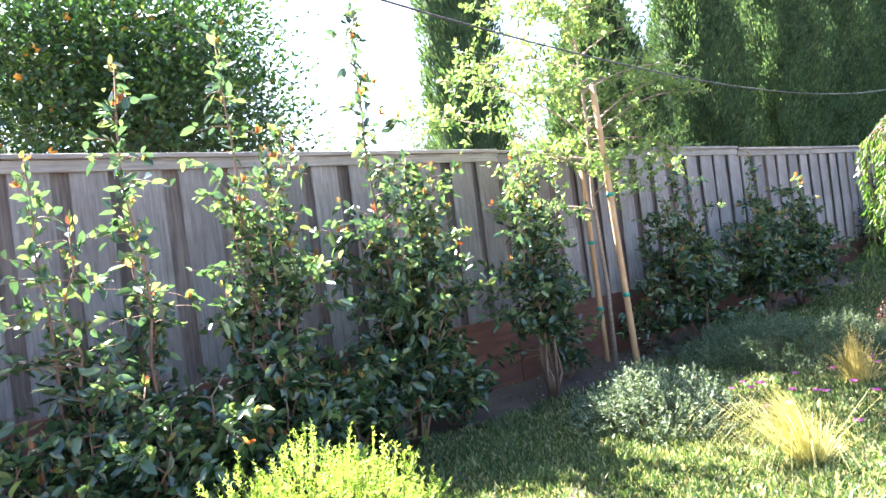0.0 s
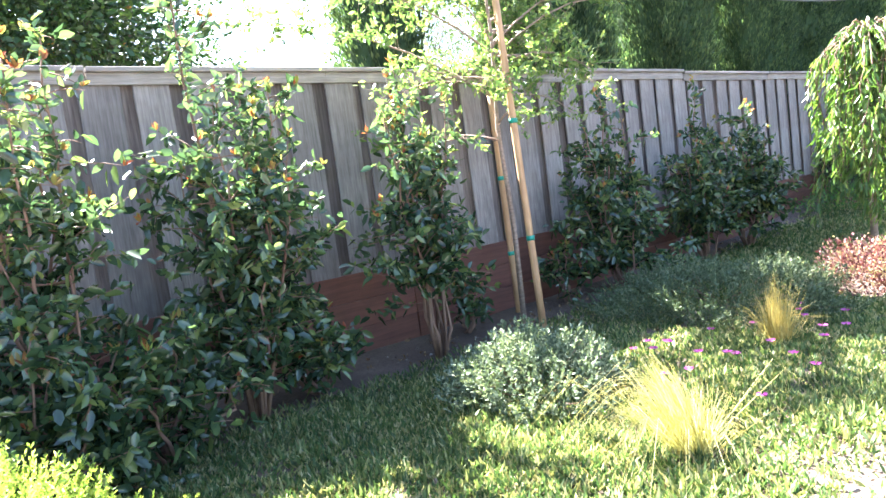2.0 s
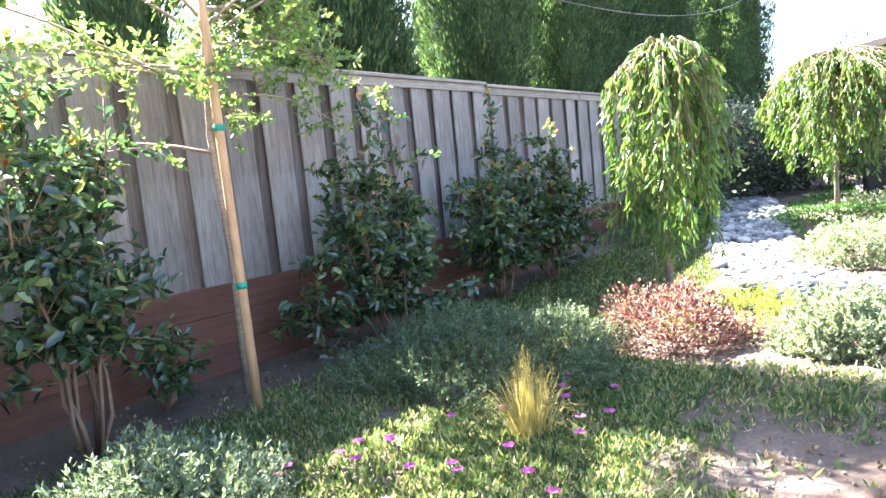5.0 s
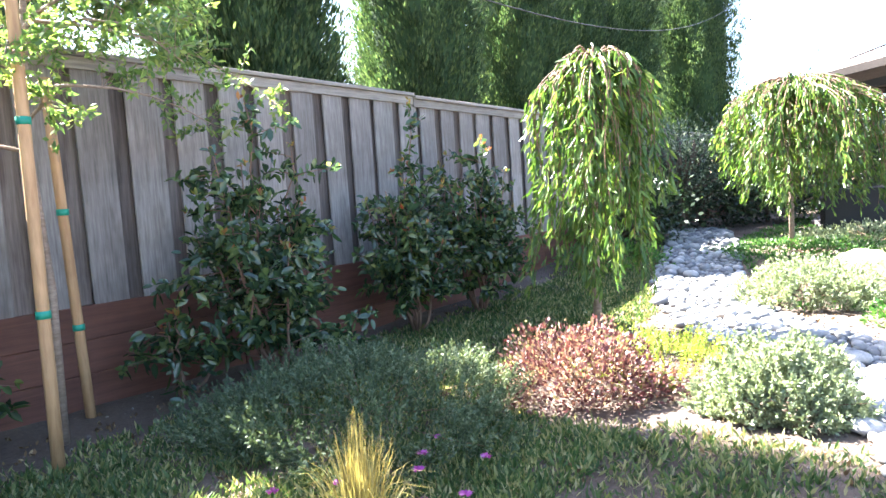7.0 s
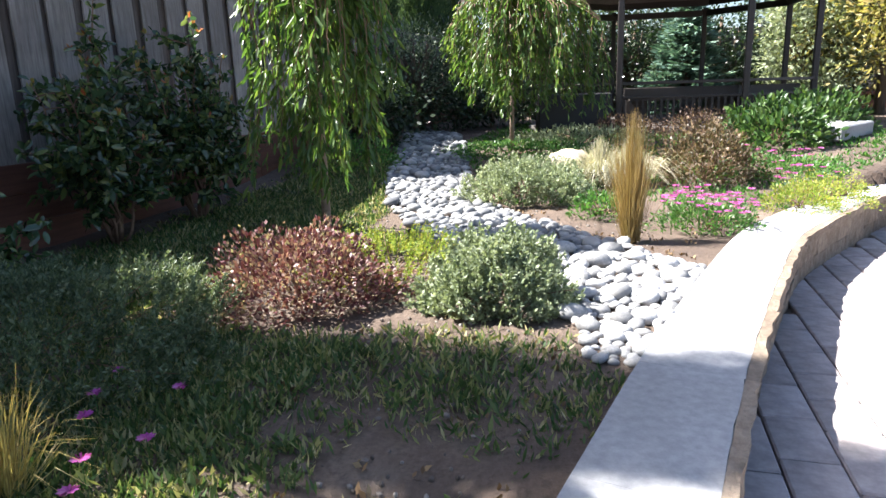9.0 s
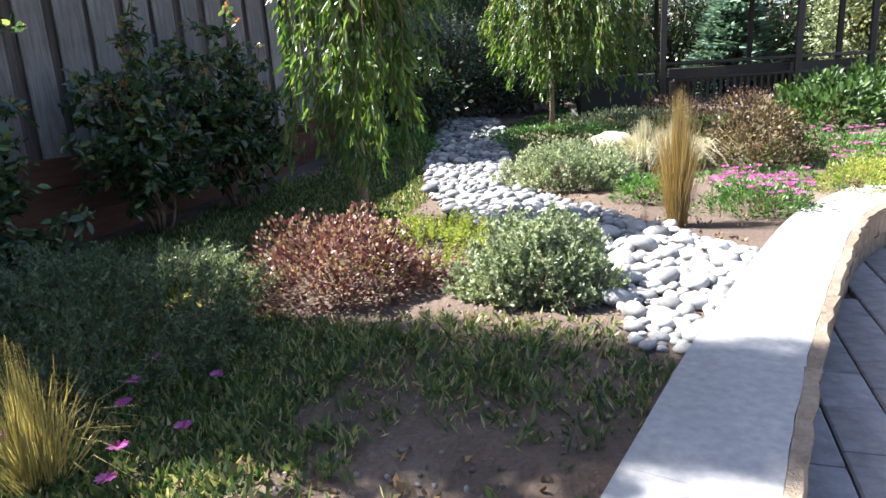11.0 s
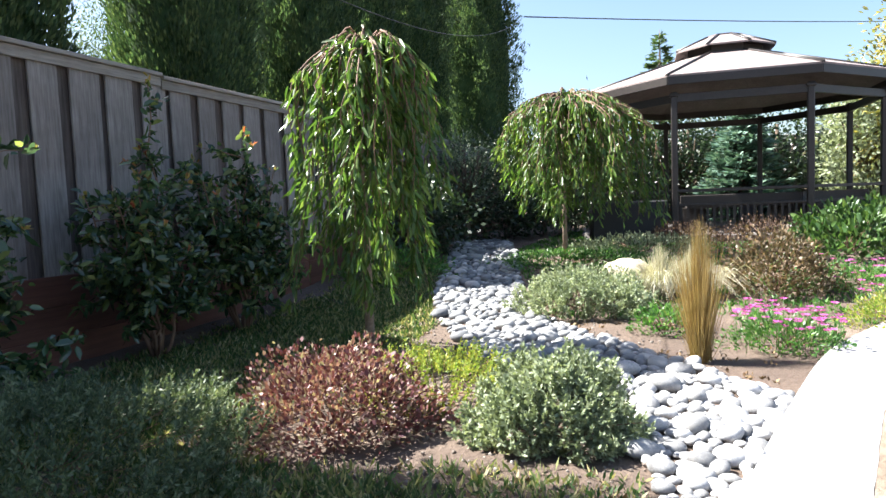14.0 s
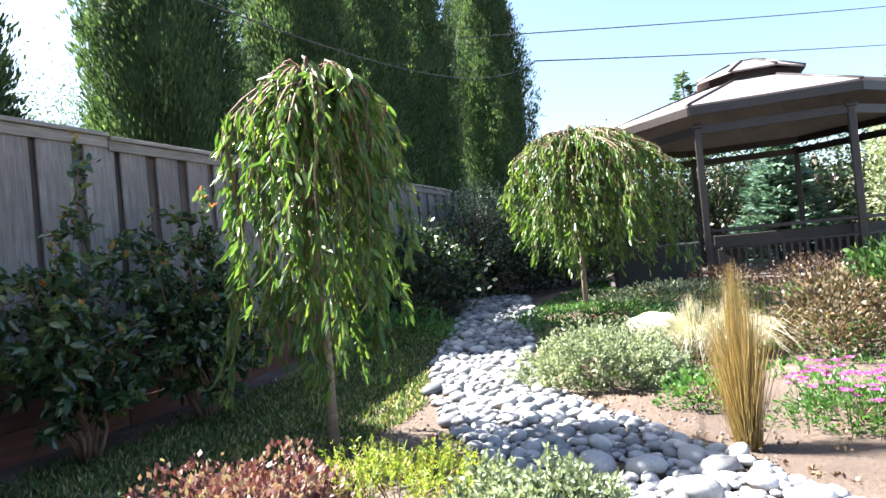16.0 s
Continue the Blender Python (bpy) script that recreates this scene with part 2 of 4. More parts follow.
def soil_mat():
    m, nt, b = shader("bare_soil")
    n1 = noise_node(nt, 0.9, 5.0, 0.6)
    n2 = noise_node(nt, 38.0, 6.0, 0.7)
    r1 = ramp_node(nt, [(0.3, (0.065, 0.043, 0.032)), (0.55, (0.125, 0.09, 0.068)), (0.75, (0.21, 0.165, 0.13))])
    nt.links.new(n1.outputs["Fac"], r1.inputs["Fac"])
    r2 = ramp_node(nt, [(0.3, (0.6, 0.58, 0.56)), (0.7, (1.25, 1.25, 1.25))])
    nt.links.new(n2.outputs["Fac"], r2.inputs["Fac"])
    nt.links.new(mix_node(nt, r1.outputs["Color"], r2.outputs["Color"], 1.0, "MULTIPLY"), b.inputs["Base Color"])
    b.inputs["Roughness"].default_value = 0.95
    bump(nt, b, n2.outputs["Fac"], 0.9, 0.02)
    return m


SOIL = soil_mat()
rng = np.random.default_rng(7)


# ---- builders ----
def mesh_from(name, verts, faces, smooth=False):
    me = bpy.data.meshes.new(name)
    me.from_pydata(np.asarray(verts, float).tolist(), [], [tuple(int(i) for i in f) for f in faces])
    if smooth:
        me.polygons.foreach_set("use_smooth", [True] * len(me.polygons))
    me.update()
    return me


def quads_mesh(name, verts, quads):
    """Fast mesh of quads from arrays."""
    me = bpy.data.meshes.new(name)
    q = np.asarray(quads, np.int32)
    me.vertices.add(len(verts))
    me.vertices.foreach_set("co", np.asarray(verts, np.float32).ravel())
    me.loops.add(q.size)
    me.loops.foreach_set("vertex_index", q.ravel())
    me.polygons.add(len(q))
    me.polygons.foreach_set("loop_start", np.arange(0, q.size, 4, dtype=np.int32))
    me.update(calc_edges=True)
    me.validate()
    return me


def put(name, me, mat, parent=None, label="", at=None, kind=""):
    ob = new(name, me)
    if mat and not me.materials:
        me.materials.append(mat)
    if at is not None:
        ob.matrix_basis = at
    if parent:
        ob.parent = parent
    return tagged(ob, label, kind=kind)


def thing(name, label, category, m=None, group="", kind=""):
    ob = new(name)
    ob.empty_display_size = 0.1
    if m is not None:
        ob.matrix_basis = m
    return tagged(ob, label, category, group, kind)


def part(name, bm, mat, parent, label="", smooth=False):
    me = bpy.data.meshes.new(name)
    bm.to_mesh(me)
    bm.free()
    if smooth:
        me.polygons.foreach_set("use_smooth", [True] * len(me.polygons))
    return put(name, me, mat, parent, label)


def unit(v):
    return v / np.maximum(np.linalg.norm(v, axis=-1, keepdims=True), 1e-9)


def leaves(name, pos, ax, length, width, fold=0.25, nice=True, droop=0.0):
    """One mesh of leaves: each a folded blade from pos along ax."""
    n = len(pos)
    pos, ax = np.asarray(pos, float), unit(np.asarray(ax, float))
    length = np.broadcast_to(np.asarray(length, float), (n,))[:, None]
    width = np.broadcast_to(np.asarray(width, float), (n,))[:, None]
    side = unit(np.cross(ax, unit(rng.normal(size=(n, 3)) + (0, 0, 0.8))))
    up = np.cross(side, ax)
    tip = pos + ax * length - np.array([0, 0, 1.0]) * droop * length
    if nice:
        a = pos + ax * length * 0.30 + up * width * fold
        c = pos + ax * length * 0.68 + up * width * fold - np.array([0, 0, 1.0]) * droop * length * 0.4
        v = np.stack([pos, a + side * width * 0.42, c + side * width * 0.40, tip, c - side * width * 0.40, a - side * width * 0.42], 1).reshape(-1, 3)
        base = np.arange(n)[:, None] * 6
        q = np.concatenate([base + [0, 3, 2, 1], base + [0, 5, 4, 3]], 0)
    else:
        mid = pos + ax * length * 0.5
        v = np.stack([pos, mid + side * width * 0.5, tip, mid - side * width * 0.5], 1).reshape(-1, 3)
        q = np.arange(n)[:, None] * 4 + [0, 1, 2, 3]
    return quads_mesh(name, v, q)


def blades(name, base, tips, width, bend=0.25):
    """Grass blades as tapered two-step strips that bow outwards."""
    base, tips = np.asarray(base, float), np.asarray(tips, float)
    n = len(base)
    width = np.broadcast_to(np.asarray(width, float), (n,))[:, None]
    d = tips - base
    side = unit(np.cross(d, rng.normal(size=(n, 3))))
    mid = base + d * 0.55 + np.array([0, 0, 1.0]) * np.linalg.norm(d * (1, 1, 0), axis=1, keepdims=True) * bend
    v = np.stack([base - side * width / 2, base + side * width / 2, mid + side * width * 0.4, mid - side * width * 0.4, tips + side * width * 0.08, tips - side * width * 0.08], 1).reshape(-1, 3)
    b = np.arange(n)[:, None] * 6
    return quads_mesh(name, v, np.concatenate([b + [0, 1, 2, 3], b + [3, 2, 4, 5]], 0))


def tubes(name, paths, radii, sides=6):
    """Tapered tubes along paths, joined into one mesh."""
    vs, fs, k = [], [], 0
    for pts, rad in zip(paths, radii):
        pts = np.asarray(pts, float)
        rad = np.linspace(rad[0], rad[1], len(pts))
        tang = unit(np.gradient(pts, axis=0))
        ref = np.array([0.31, 0.95, 0.05])
        s = unit(np.cross(tang, ref))
        u = np.cross(s, tang)
        ang = np.linspace(0, 2 * math.pi, sides, endpoint=False)
        ring = pts[:, None] + rad[:, None, None] * (np.cos(ang)[None, :, None] * s[:, None] + np.sin(ang)[None, :, None] * u[:, None])
        vs.append(ring.reshape(-1, 3))
        for i in range(len(pts) - 1):
            for j in range(sides):
                a, b2 = k + i * sides + j, k + i * sides + (j + 1) % sides
                fs.append((a, b2, b2 + sides, a + sides))
        fs.append(tuple(range(k + sides - 1, k - 1, -1)))
        fs.append(tuple(range(k + (len(pts) - 1) * sides, k + len(pts) * sides)))
        k += len(pts) * sides
    return mesh_from(name, np.concatenate(vs), fs, True)


def box_bm(size, at=(0, 0, 0), bev=0.006, turn=None):
    bm = bmesh.new()
    bmesh.ops.create_cube(bm, size=1.0)
    bmesh.ops.scale(bm, vec=size, verts=bm.verts)
    if bev:
        bmesh.ops.bevel(bm, geom=bm.edges[:], offset=bev, segments=1, affect="EDGES")
    m = Matrix.Translation(at)
    bmesh.ops.transform(bm, matrix=m @ turn if turn else m, verts=bm.verts)
    return bm


def box_mesh(name, size, bev=0.006):
    me = bpy.data.meshes.new(name)
    bm = box_bm(size, bev=bev)
    bm.to_mesh(me)
    bm.free()
    return me


def dome(n, r, h, fill=0.25):
    """Points through a low mound, most of them near its skin, and outward ways."""
    a = rng.uniform(0, 2 * math.pi, n)
    e = np.arcsin(rng.uniform(0.0, 1.0, n))
    lump = 1 + 0.16 * np.sin(a * 3 + 1.3) * np.cos(e * 3) + 0.1 * np.sin(a * 7 + e * 5)
    d = np.stack([np.cos(a) * np.cos(e), np.sin(a) * np.cos(e), np.sin(e)], 1)
    k = (rng.uniform(fill, 1.0, n) ** 0.35 * lump)[:, None]
    return d * k * (r, r, h), d


# ---- ground ----
WALL_LINE = [(-1.5, 1.0), (2.5, 0.72), (5.5, 0.40), (6.4, 0.25), (7.39, 0.02), (8.43, -0.21), (9.7, -0.56), (10.9, -0.92), (11.5, -1.22), (12.3, -1.68), (13.1, -2.15), (14.1, -2.85), (15.6, -4.0)]


def wall_y(x):
    return np.interp(x, [p[0] for p in WALL_LINE], [p[1] for p in WALL_LINE])


def ground_z(x, y):
    s = np.clip((np.asarray(x, float) - 10.8) / 6.0, 0, 1)
    z = 0.03 + 0.36 * s * s * (3 - 2 * s)
    patio = (x < 15.6) & (y < wall_y(x) - 0.02)
    return np.where(patio, -0.42, z)


def gz(x, y):
    return float(ground_z(np.float64(x), np.float64(y)))


xs = np.concatenate([-np.geomspace(900, 4, 16), np.arange(-3, 24, 0.14), np.geomspace(25, 900, 16)])
ys = np.concatenate([-np.geomspace(900, 6, 16), np.arange(-5.6, 6, 0.14), np.geomspace(6.5, 900, 16)])
gx, gy = np.meshgrid(xs, ys, indexing="ij")
gzv = ground_z(gx, gy)
near = (gx > -3) & (gx < 24) & (gy > -6) & (gy < 6)
rough = np.array([noise.noise((px * 1.7, py * 1.7, 0.3)) * 0.03 + noise.noise((px * 6, py * 6, 2.0)) * 0.012 for px, py in zip(gx.ravel(), gy.ravel())]).reshape(gx.shape)
gzv = gzv + np.where(near, rough, 0)
nx, ny = gx.shape
idx = np.arange(nx * ny).reshape(nx, ny)
quad = np.stack([idx[:-1, :-1], idx[1:, :-1], idx[1:, 1:], idx[:-1, 1:]], -1).reshape(-1, 4)
ground = put("ground", quads_mesh("ground", np.stack([gx, gy, gzv], -1).reshape(-1, 3), quad), SOIL)
tagged(ground, "bare brown garden soil with pebbles and litter", "ground", kind="structure")
ground.data.polygons.foreach_set("use_smooth", [True] * len(ground.data.polygons))

# ---- fences ----
FENCE_Y, FENCE_LO, FENCE_HI = 4.78, 0.72, 2.42


def fence(name, label, x0, x1, m):
    """Board-on-board fence along local x: overlapping boards, cap, kick boards and posts."""
    f = thing(name, label, "fence", m, kind="structure")
    h = FENCE_HI - FENCE_LO
    front = [box_mesh("fence_board", (w, 0.02, h), 0.003) for w in (0.25, 0.29, 0.27)]
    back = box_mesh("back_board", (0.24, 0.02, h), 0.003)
    x = x0
    while x < x1:
        put("fence_board", front[random.randrange(3)], FENCE_WOOD, f, at=pose(x, -0.022, FENCE_LO + h / 2 + random.uniform(-0.008, 0.008), 0, random.uniform(-0.5, 0.5), 0))
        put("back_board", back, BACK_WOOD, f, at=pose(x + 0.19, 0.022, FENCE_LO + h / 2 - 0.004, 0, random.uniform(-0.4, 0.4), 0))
        x += 0.375 + random.uniform(-0.025, 0.025)
    post = box_mesh("post", (0.09, 0.09, FENCE_HI + 0.2), 0.005)
    cap = box_mesh("cap_rail", (2.42, 0.15, 0.036), 0.005)
    trim_b = box_mesh("top_trim", (2.42, 0.02, 0.085), 0.003)
    kick = box_mesh("kick_board", (2.42, 0.045, 0.235), 0.005)
    x = x0
    while x < x1:
        sag = random.uniform(-0.012, 0.012)
        put("post", post, FENCE_WOOD, f, at=pose(x, 0.10, FENCE_HI / 2 - 0.1))
        put("cap_rail", cap, CAP_WOOD, f, at=pose(x + 1.21, -0.01, FENCE_HI + 0.045 + sag, 0, random.uniform(-0.25, 0.25), 0))
        put("top_trim", trim_b, CAP_WOOD, f, at=pose(x + 1.21, -0.045, FENCE_HI - 0.018 + sag, 0, random.uniform(-0.2, 0.2), 0))
        for k in range(3):
            put("kick_board", kick, KICK_WOOD, f, at=pose(x + 1.21, -0.02 + random.uniform(-0.004, 0.004), 0.613 - 0.238 * k, 0, random.uniform(-0.15, 0.15), 0))
        x += 2.43
    return f


fence("fence_side", "weathered grey board fence with cap rail above red-brown kick boards", -6.0, 25.6, pose(0, FENCE_Y, 0))
fence("fence_back", "weathered grey board fence closing the back of the garden", 0.0, 21.0, pose(26.6, 4.7, 0.2, 0, 0, -90))

# ---- wall and patio ----
def smooth_line(pts, step=0.1):
    pts = np.asarray(pts, float)
    for _ in range(3):
        a, b = pts[:-1] * 0.75 + pts[1:] * 0.25, pts[:-1] * 0.25 + pts[1:] * 0.75
        pts = np.concatenate([pts[:1], np.stack([a, b], 1).reshape(-1, 2), pts[-1:]])
    d = np.concatenate([[0], np.cumsum(np.linalg.norm(np.diff(pts, axis=0), axis=1))])
    t = np.arange(0, d[-1], step)
    return np.stack([np.interp(t, d, pts[:, 0]), np.interp(t, d, pts[:, 1])], 1)


def ribbon_piece(name, line, left, right, z0, z1, ragged=0.0):
    """A slab that follows a stretch of a line, from left to right of it."""
    tang = unit(np.gradient(line, axis=0))
    nor = np.stack([-tang[:, 1], tang[:, 0]], 1)
    jit = rng.uniform(-ragged, ragged, (len(line), 1))
    a, b = line + nor * left, line - nor * (right + jit)
    n = len(line)
    v = np.concatenate([np.c_[a, np.full(n, z1)], np.c_[b, np.full(n, z1)], np.c_[a, np.full(n, z0)], np.c_[b + nor * jit * 1.5, np.full(n, z0)]])
    f = []
    for i in range(n - 1):
        f += [(i, n + i, n + i + 1, i + 1), (2 * n + i, 2 * n + i + 1, 3 * n + i + 1, 3 * n + i), (i, i + 1, 2 * n + i + 1, 2 * n + i), (n + i, 3 * n + i, 3 * n + i + 1, n + i + 1)]
    f += [(0, 2 * n, 3 * n, n), (n - 1, 2 * n - 1, 4 * n - 1, 3 * n - 1)]
    return mesh_from(name, v, f)


wall = thing("garden_wall", "low curved garden wall with smooth grey caps and tan split blocks", "garden wall")
line = smooth_line(WALL_LINE)
k, step = 0, 9
while k + 2 < len(line):
    seg = line[k:k + step + 1].copy()
    if len(seg) > 2:
        put("cap_slab", ribbon_piece("cap_slab", seg * 0.999 + seg.mean(0) * 0.001, 0.215, 0.185, 0.035, 0.085, 0.004), CONCRETE, wall)
        put("cap_edge", ribbon_piece("cap_edge", seg, -0.186, 0.235, 0.028, 0.083, 0.012), BLOCK, wall, "rough tan split edge")
    k += step
for course in range(2):
    k = 2 * course
    while k + 2 < len(line):
        seg = line[k:k + 4]
        if len(seg) > 2:
            put("wall_block", ribbon_piece("wall_block", seg, 0.18, 0.20, -0.15 - 0.178 * course, 0.024 - 0.178 * course, 0.012), BLOCK, wall)
        k += 3

patio = thing("patio", "grey tumbled concrete pavers with sandy joints", "patio", pose(8.6, -2.2, 0), kind="structure")
SAND = grain_mat("joint_sand", (0.10, 0.08, 0.06), (0.2, 0.16, 0.13), 60.0, None, 0.95, 0.5, 0.02)
patio_m = Matrix(patio.matrix_basis)


def on_patio(px, py, pad=0.10):
    w = patio_m @ Vector((px, py, 0))
    return w.x < 14.6 and w.y < wall_y(w.x) - pad and w.y > -4.6


def bed_mesh():
    v, f = [], []
    top = line - 0
    for p in top:
        v += [(p[0], p[1], -0.312), (p[0] - 0.8, -7.0, -0.312)]
    for i in range(len(top) - 1):
        f.append((2 * i, 2 * i + 1, 2 * i + 3, 2 * i + 2))
    return mesh_from("joint_sand", v, f)


sand_ob = put("joint_sand", bed_mesh(), SAND)
tagged(sand_ob, "dark sandy bed under the patio pavers", "sand", kind="structure")
sizes = [(0.36, 0.235), (0.235, 0.235), (0.30, 0.235), (0.47, 0.235)]
paver_meshes = [box_mesh("paver", (w - 0.010, d - 0.010, 0.06), 0.008) for w, d in sizes]
py = -2.2
while py < 2.6:
    px = -3.6 + random.uniform(0, 0.3)
    while px < 5.6:
        c = random.choice((0, 0, 1, 2, 3))
        w = sizes[c][0]
        if on_patio(px + w / 2, py):
            put("paver", paver_meshes[c], PAVER, patio, at=pose(px + w / 2, py, -0.300 + random.uniform(-0.002, 0.002)))
        px += w
    py += 0.235

# ---- river stones ----
CREEK = [(8.55, 0.10, 0.14), (9.1, 0.02, 0.36), (9.8, 0.10, 0.52), (10.4, 0.60, 0.52), (11.2, 1.35, 0.52), (12.1, 1.98, 0.45), (13.2, 2.38, 0.5), (14.4, 2.70, 0.5), (15.4, 2.95, 0.52), (16.5, 3.30, 0.5), (17.8, 3.75, 0.5)]


def creek_gap(x, y):
    """How far inside the stone bed a place lies, in metres."""
    best = -9.0
    for (x0, y0, w0), (x1, y1, w1) in zip(CREEK[:-1], CREEK[1:]):
        dx, dy = x1 - x0, y1 - y0
        t = min(1, max(0, ((x - x0) * dx + (y - y0) * dy) / (dx * dx + dy * dy)))
        best = max(best, w0 + (w1 - w0) * t - math.hypot(x - x0 - dx * t, y - y0 - dy * t))
    return best


def stone_mesh(seed, sub=2):
    bm = bmesh.new()
    bmesh.ops.create_icosphere(bm, subdivisions=sub, radius=0.5)
    for v in bm.verts:
        n1 = noise.noise(v.co * 1.6 + Vector((seed * 3.1, 0, 0)))
        v.co *= 1 + 0.32 * n1
        v.co.x *= 1.25
        v.co.z *= 0.70
    me = bpy.data.meshes.new("river_stone")
    bm.to_mesh(me)
    bm.free()
    me.polygons.foreach_set("use_smooth", [True] * len(me.polygons))
    return me


stone_kinds = [stone_mesh(i) for i in range(7)]
for me in stone_kinds:
    me.materials.append(PEBBLE)
creek = thing("stone_creek", "dry creek bed of smooth grey and white river stones", "stone bed")
spots = []
grid = {}
tries = 0
while tries < 90000:
    tries += 1
    x, y = random.uniform(8.0, 20.0), random.uniform(-1.4, 4.4)
    inside = creek_gap(x, y)
    if inside < 0 or y < wall_y(x) + 0.23:
        continue
    r = random.choice((0.05, 0.06, 0.07, 0.085, 0.10, 0.075)) * random.uniform(0.8, 1.25) * (0.66 if tries < 9000 else 0.42)
    cell = (int(x / 0.2), int(y / 0.2))
    if all((x - a) ** 2 + (y - b) ** 2 > (0.80 * (r + c)) ** 2 for i in (-1, 0, 1) for j in (-1, 0, 1) for a, b, c in grid.get((cell[0] + i, cell[1] + j), ())):
        grid.setdefault(cell, []).append((x, y, r))
        spots.append((x, y, r))
spots.sort(key=lambda s: s[0])
far_v, far_f, koff = [], [], 0
for i, (x, y, r) in enumerate(spots):
    me = stone_kinds[i % 7]
    m = pose(x, y, gz(x, y) + r * random.uniform(0.35, 0.65), random.uniform(-14, 14), random.uniform(-14, 14), random.uniform(0, 360)) @ Matrix.Scale(2 * r, 4)
    if i < 300:
        put("river_stone", me, PEBBLE, creek, at=m)
    else:
        co = np.array([m @ v.co for v in me.vertices])
        far_v.append(co)
        far_f += [tuple(j + koff for j in p.vertices) for p in me.polygons]
        koff += len(co)
if far_v:
    FAR_STONE = island_mat("river_stones_far", [(0.0, (0.11, 0.113, 0.125)), (0.5, (0.22, 0.222, 0.225)), (1.0, (0.40, 0.39, 0.38))], 14, 0.7, 0.2)
    put("stone_fill", mesh_from("stone_fill", np.concatenate(far_v), far_f, True), FAR_STONE, creek, kind="stuff")


# ---- plants ----
def shrub(x, y, h, w, n_stem, n_leaf, tall=0.0, bare=0.1, n_tip=42):
    """Upright laurel-like shrub: several stems, broad leaves, reddish young tips."""
    t = thing("laurel_shrub", "tall glossy evergreen shrub with reddish young tips by the fence", "shrub", pose(x, y, gz(x, y)), "shrubs along the fence")
    pos, ax, tp, ta = [], [], [], []
    for s in range(n_stem):
        paths, rad = [], []
        a = rng.uniform(0, 2 * math.pi)
        top = h * rng.uniform(0.5, 1.0) if s else h + tall
        reach = w * rng.uniform(0.15, 0.8) if s else 0.08
        t_ = np.linspace(0, 1, 9)
        c = np.stack([np.cos(a) * (0.05 + reach * t_ ** 0.9), np.sin(a) * (0.04 + 0.6 * reach * t_ ** 0.9), top * t_], 1)
        c[1:-1, :2] += rng.normal(0, 0.025, (7, 2))
        paths.append(c)
        rad.append((0.015, 0.004))
        twigs = max(5, int(top * 9))
        for _ in range(twigs):
            u = rng.uniform(bare, 0.98)
            p0 = np.array([np.interp(u, t_, c[:, i]) for i in range(3)])
            d = unit(np.array([rng.normal(), 0.7 * rng.normal(), rng.uniform(0.0, 0.9)]))
            ln = rng.uniform(0.18, 0.58) * (1.1 - 0.65 * u ** 2) * (w / 0.5) ** 0.5 * (0.45 if p0[2] > h else 1)
            v = np.linspace(0, 1, 4)
            q = p0 + d * ln * v[:, None]
            q[:, 2] -= 0.07 * v ** 2
            paths.append(q)
            rad.append((0.005, 0.0018))
            m = max(5, int(n_leaf * ln / 0.33 / (n_stem * twigs)))
            f = rng.uniform(0.2, 1.0, m)
            pos.append(p0 + d * ln * f[:, None] - np.c_[np.zeros((m, 2)), 0.07 * f ** 2] + rng.normal(0, 0.02, (m, 3)))
            ax.append(d * 0.4 + rng.normal(0, 0.75, (m, 3)) + (0, 0, 0.05))
            if p0[2] > 0.55 * h and rng.uniform() < n_tip / 100:
                k = rng.integers(4, 8)
                tp.append(np.repeat(q[-1:], k, 0))
                ta.append(d * 0.6 + rng.normal(0, 0.5, (k, 3)) + (0, 0, 0.9))
        m = int(top * 26)
        u = rng.uniform(0.35, 1.0, m)
        pos.append(np.stack([np.interp(u, t_, c[:, i]) for i in range(3)], 1) + rng.normal(0, 0.02, (m, 3)))
        ax.append(rng.normal(0, 0.8, (m, 3)) + (0, 0, 0.55))
        if rng.uniform() < 0.7:
            tp.append(np.repeat(c[-1:], 6, 0) + rng.normal(0, 0.015, (6, 3)))
            ta.append(rng.normal(0, 0.5, (6, 3)) + (0, 0, 0.9))
        put("stem", tubes("stem", paths, rad, 5), STEM, t)
    pos, ax = np.concatenate(pos), np.concatenate(ax)
    keep = (pos[:, 1] + y < FENCE_Y - 0.12) & (pos[:, 2] > 0.03)
    pos, ax = pos[keep], ax[keep]
    size = rng.uniform(0.055, 0.115, len(pos))
    put("foliage", leaves("foliage", pos, ax, size, size * 0.50, 0.18, True, 0.15), L_SHRUB, t)
    if tp:
        tp, ta = np.concatenate(tp), np.concatenate(ta)
        size = rng.uniform(0.035, 0.07, len(tp))
        put("young_growth", leaves("young_growth", tp, ta, size, size * 0.45, 0.2), L_TIP, t, "orange-red and lime young leaves", kind="stuff")
    return t


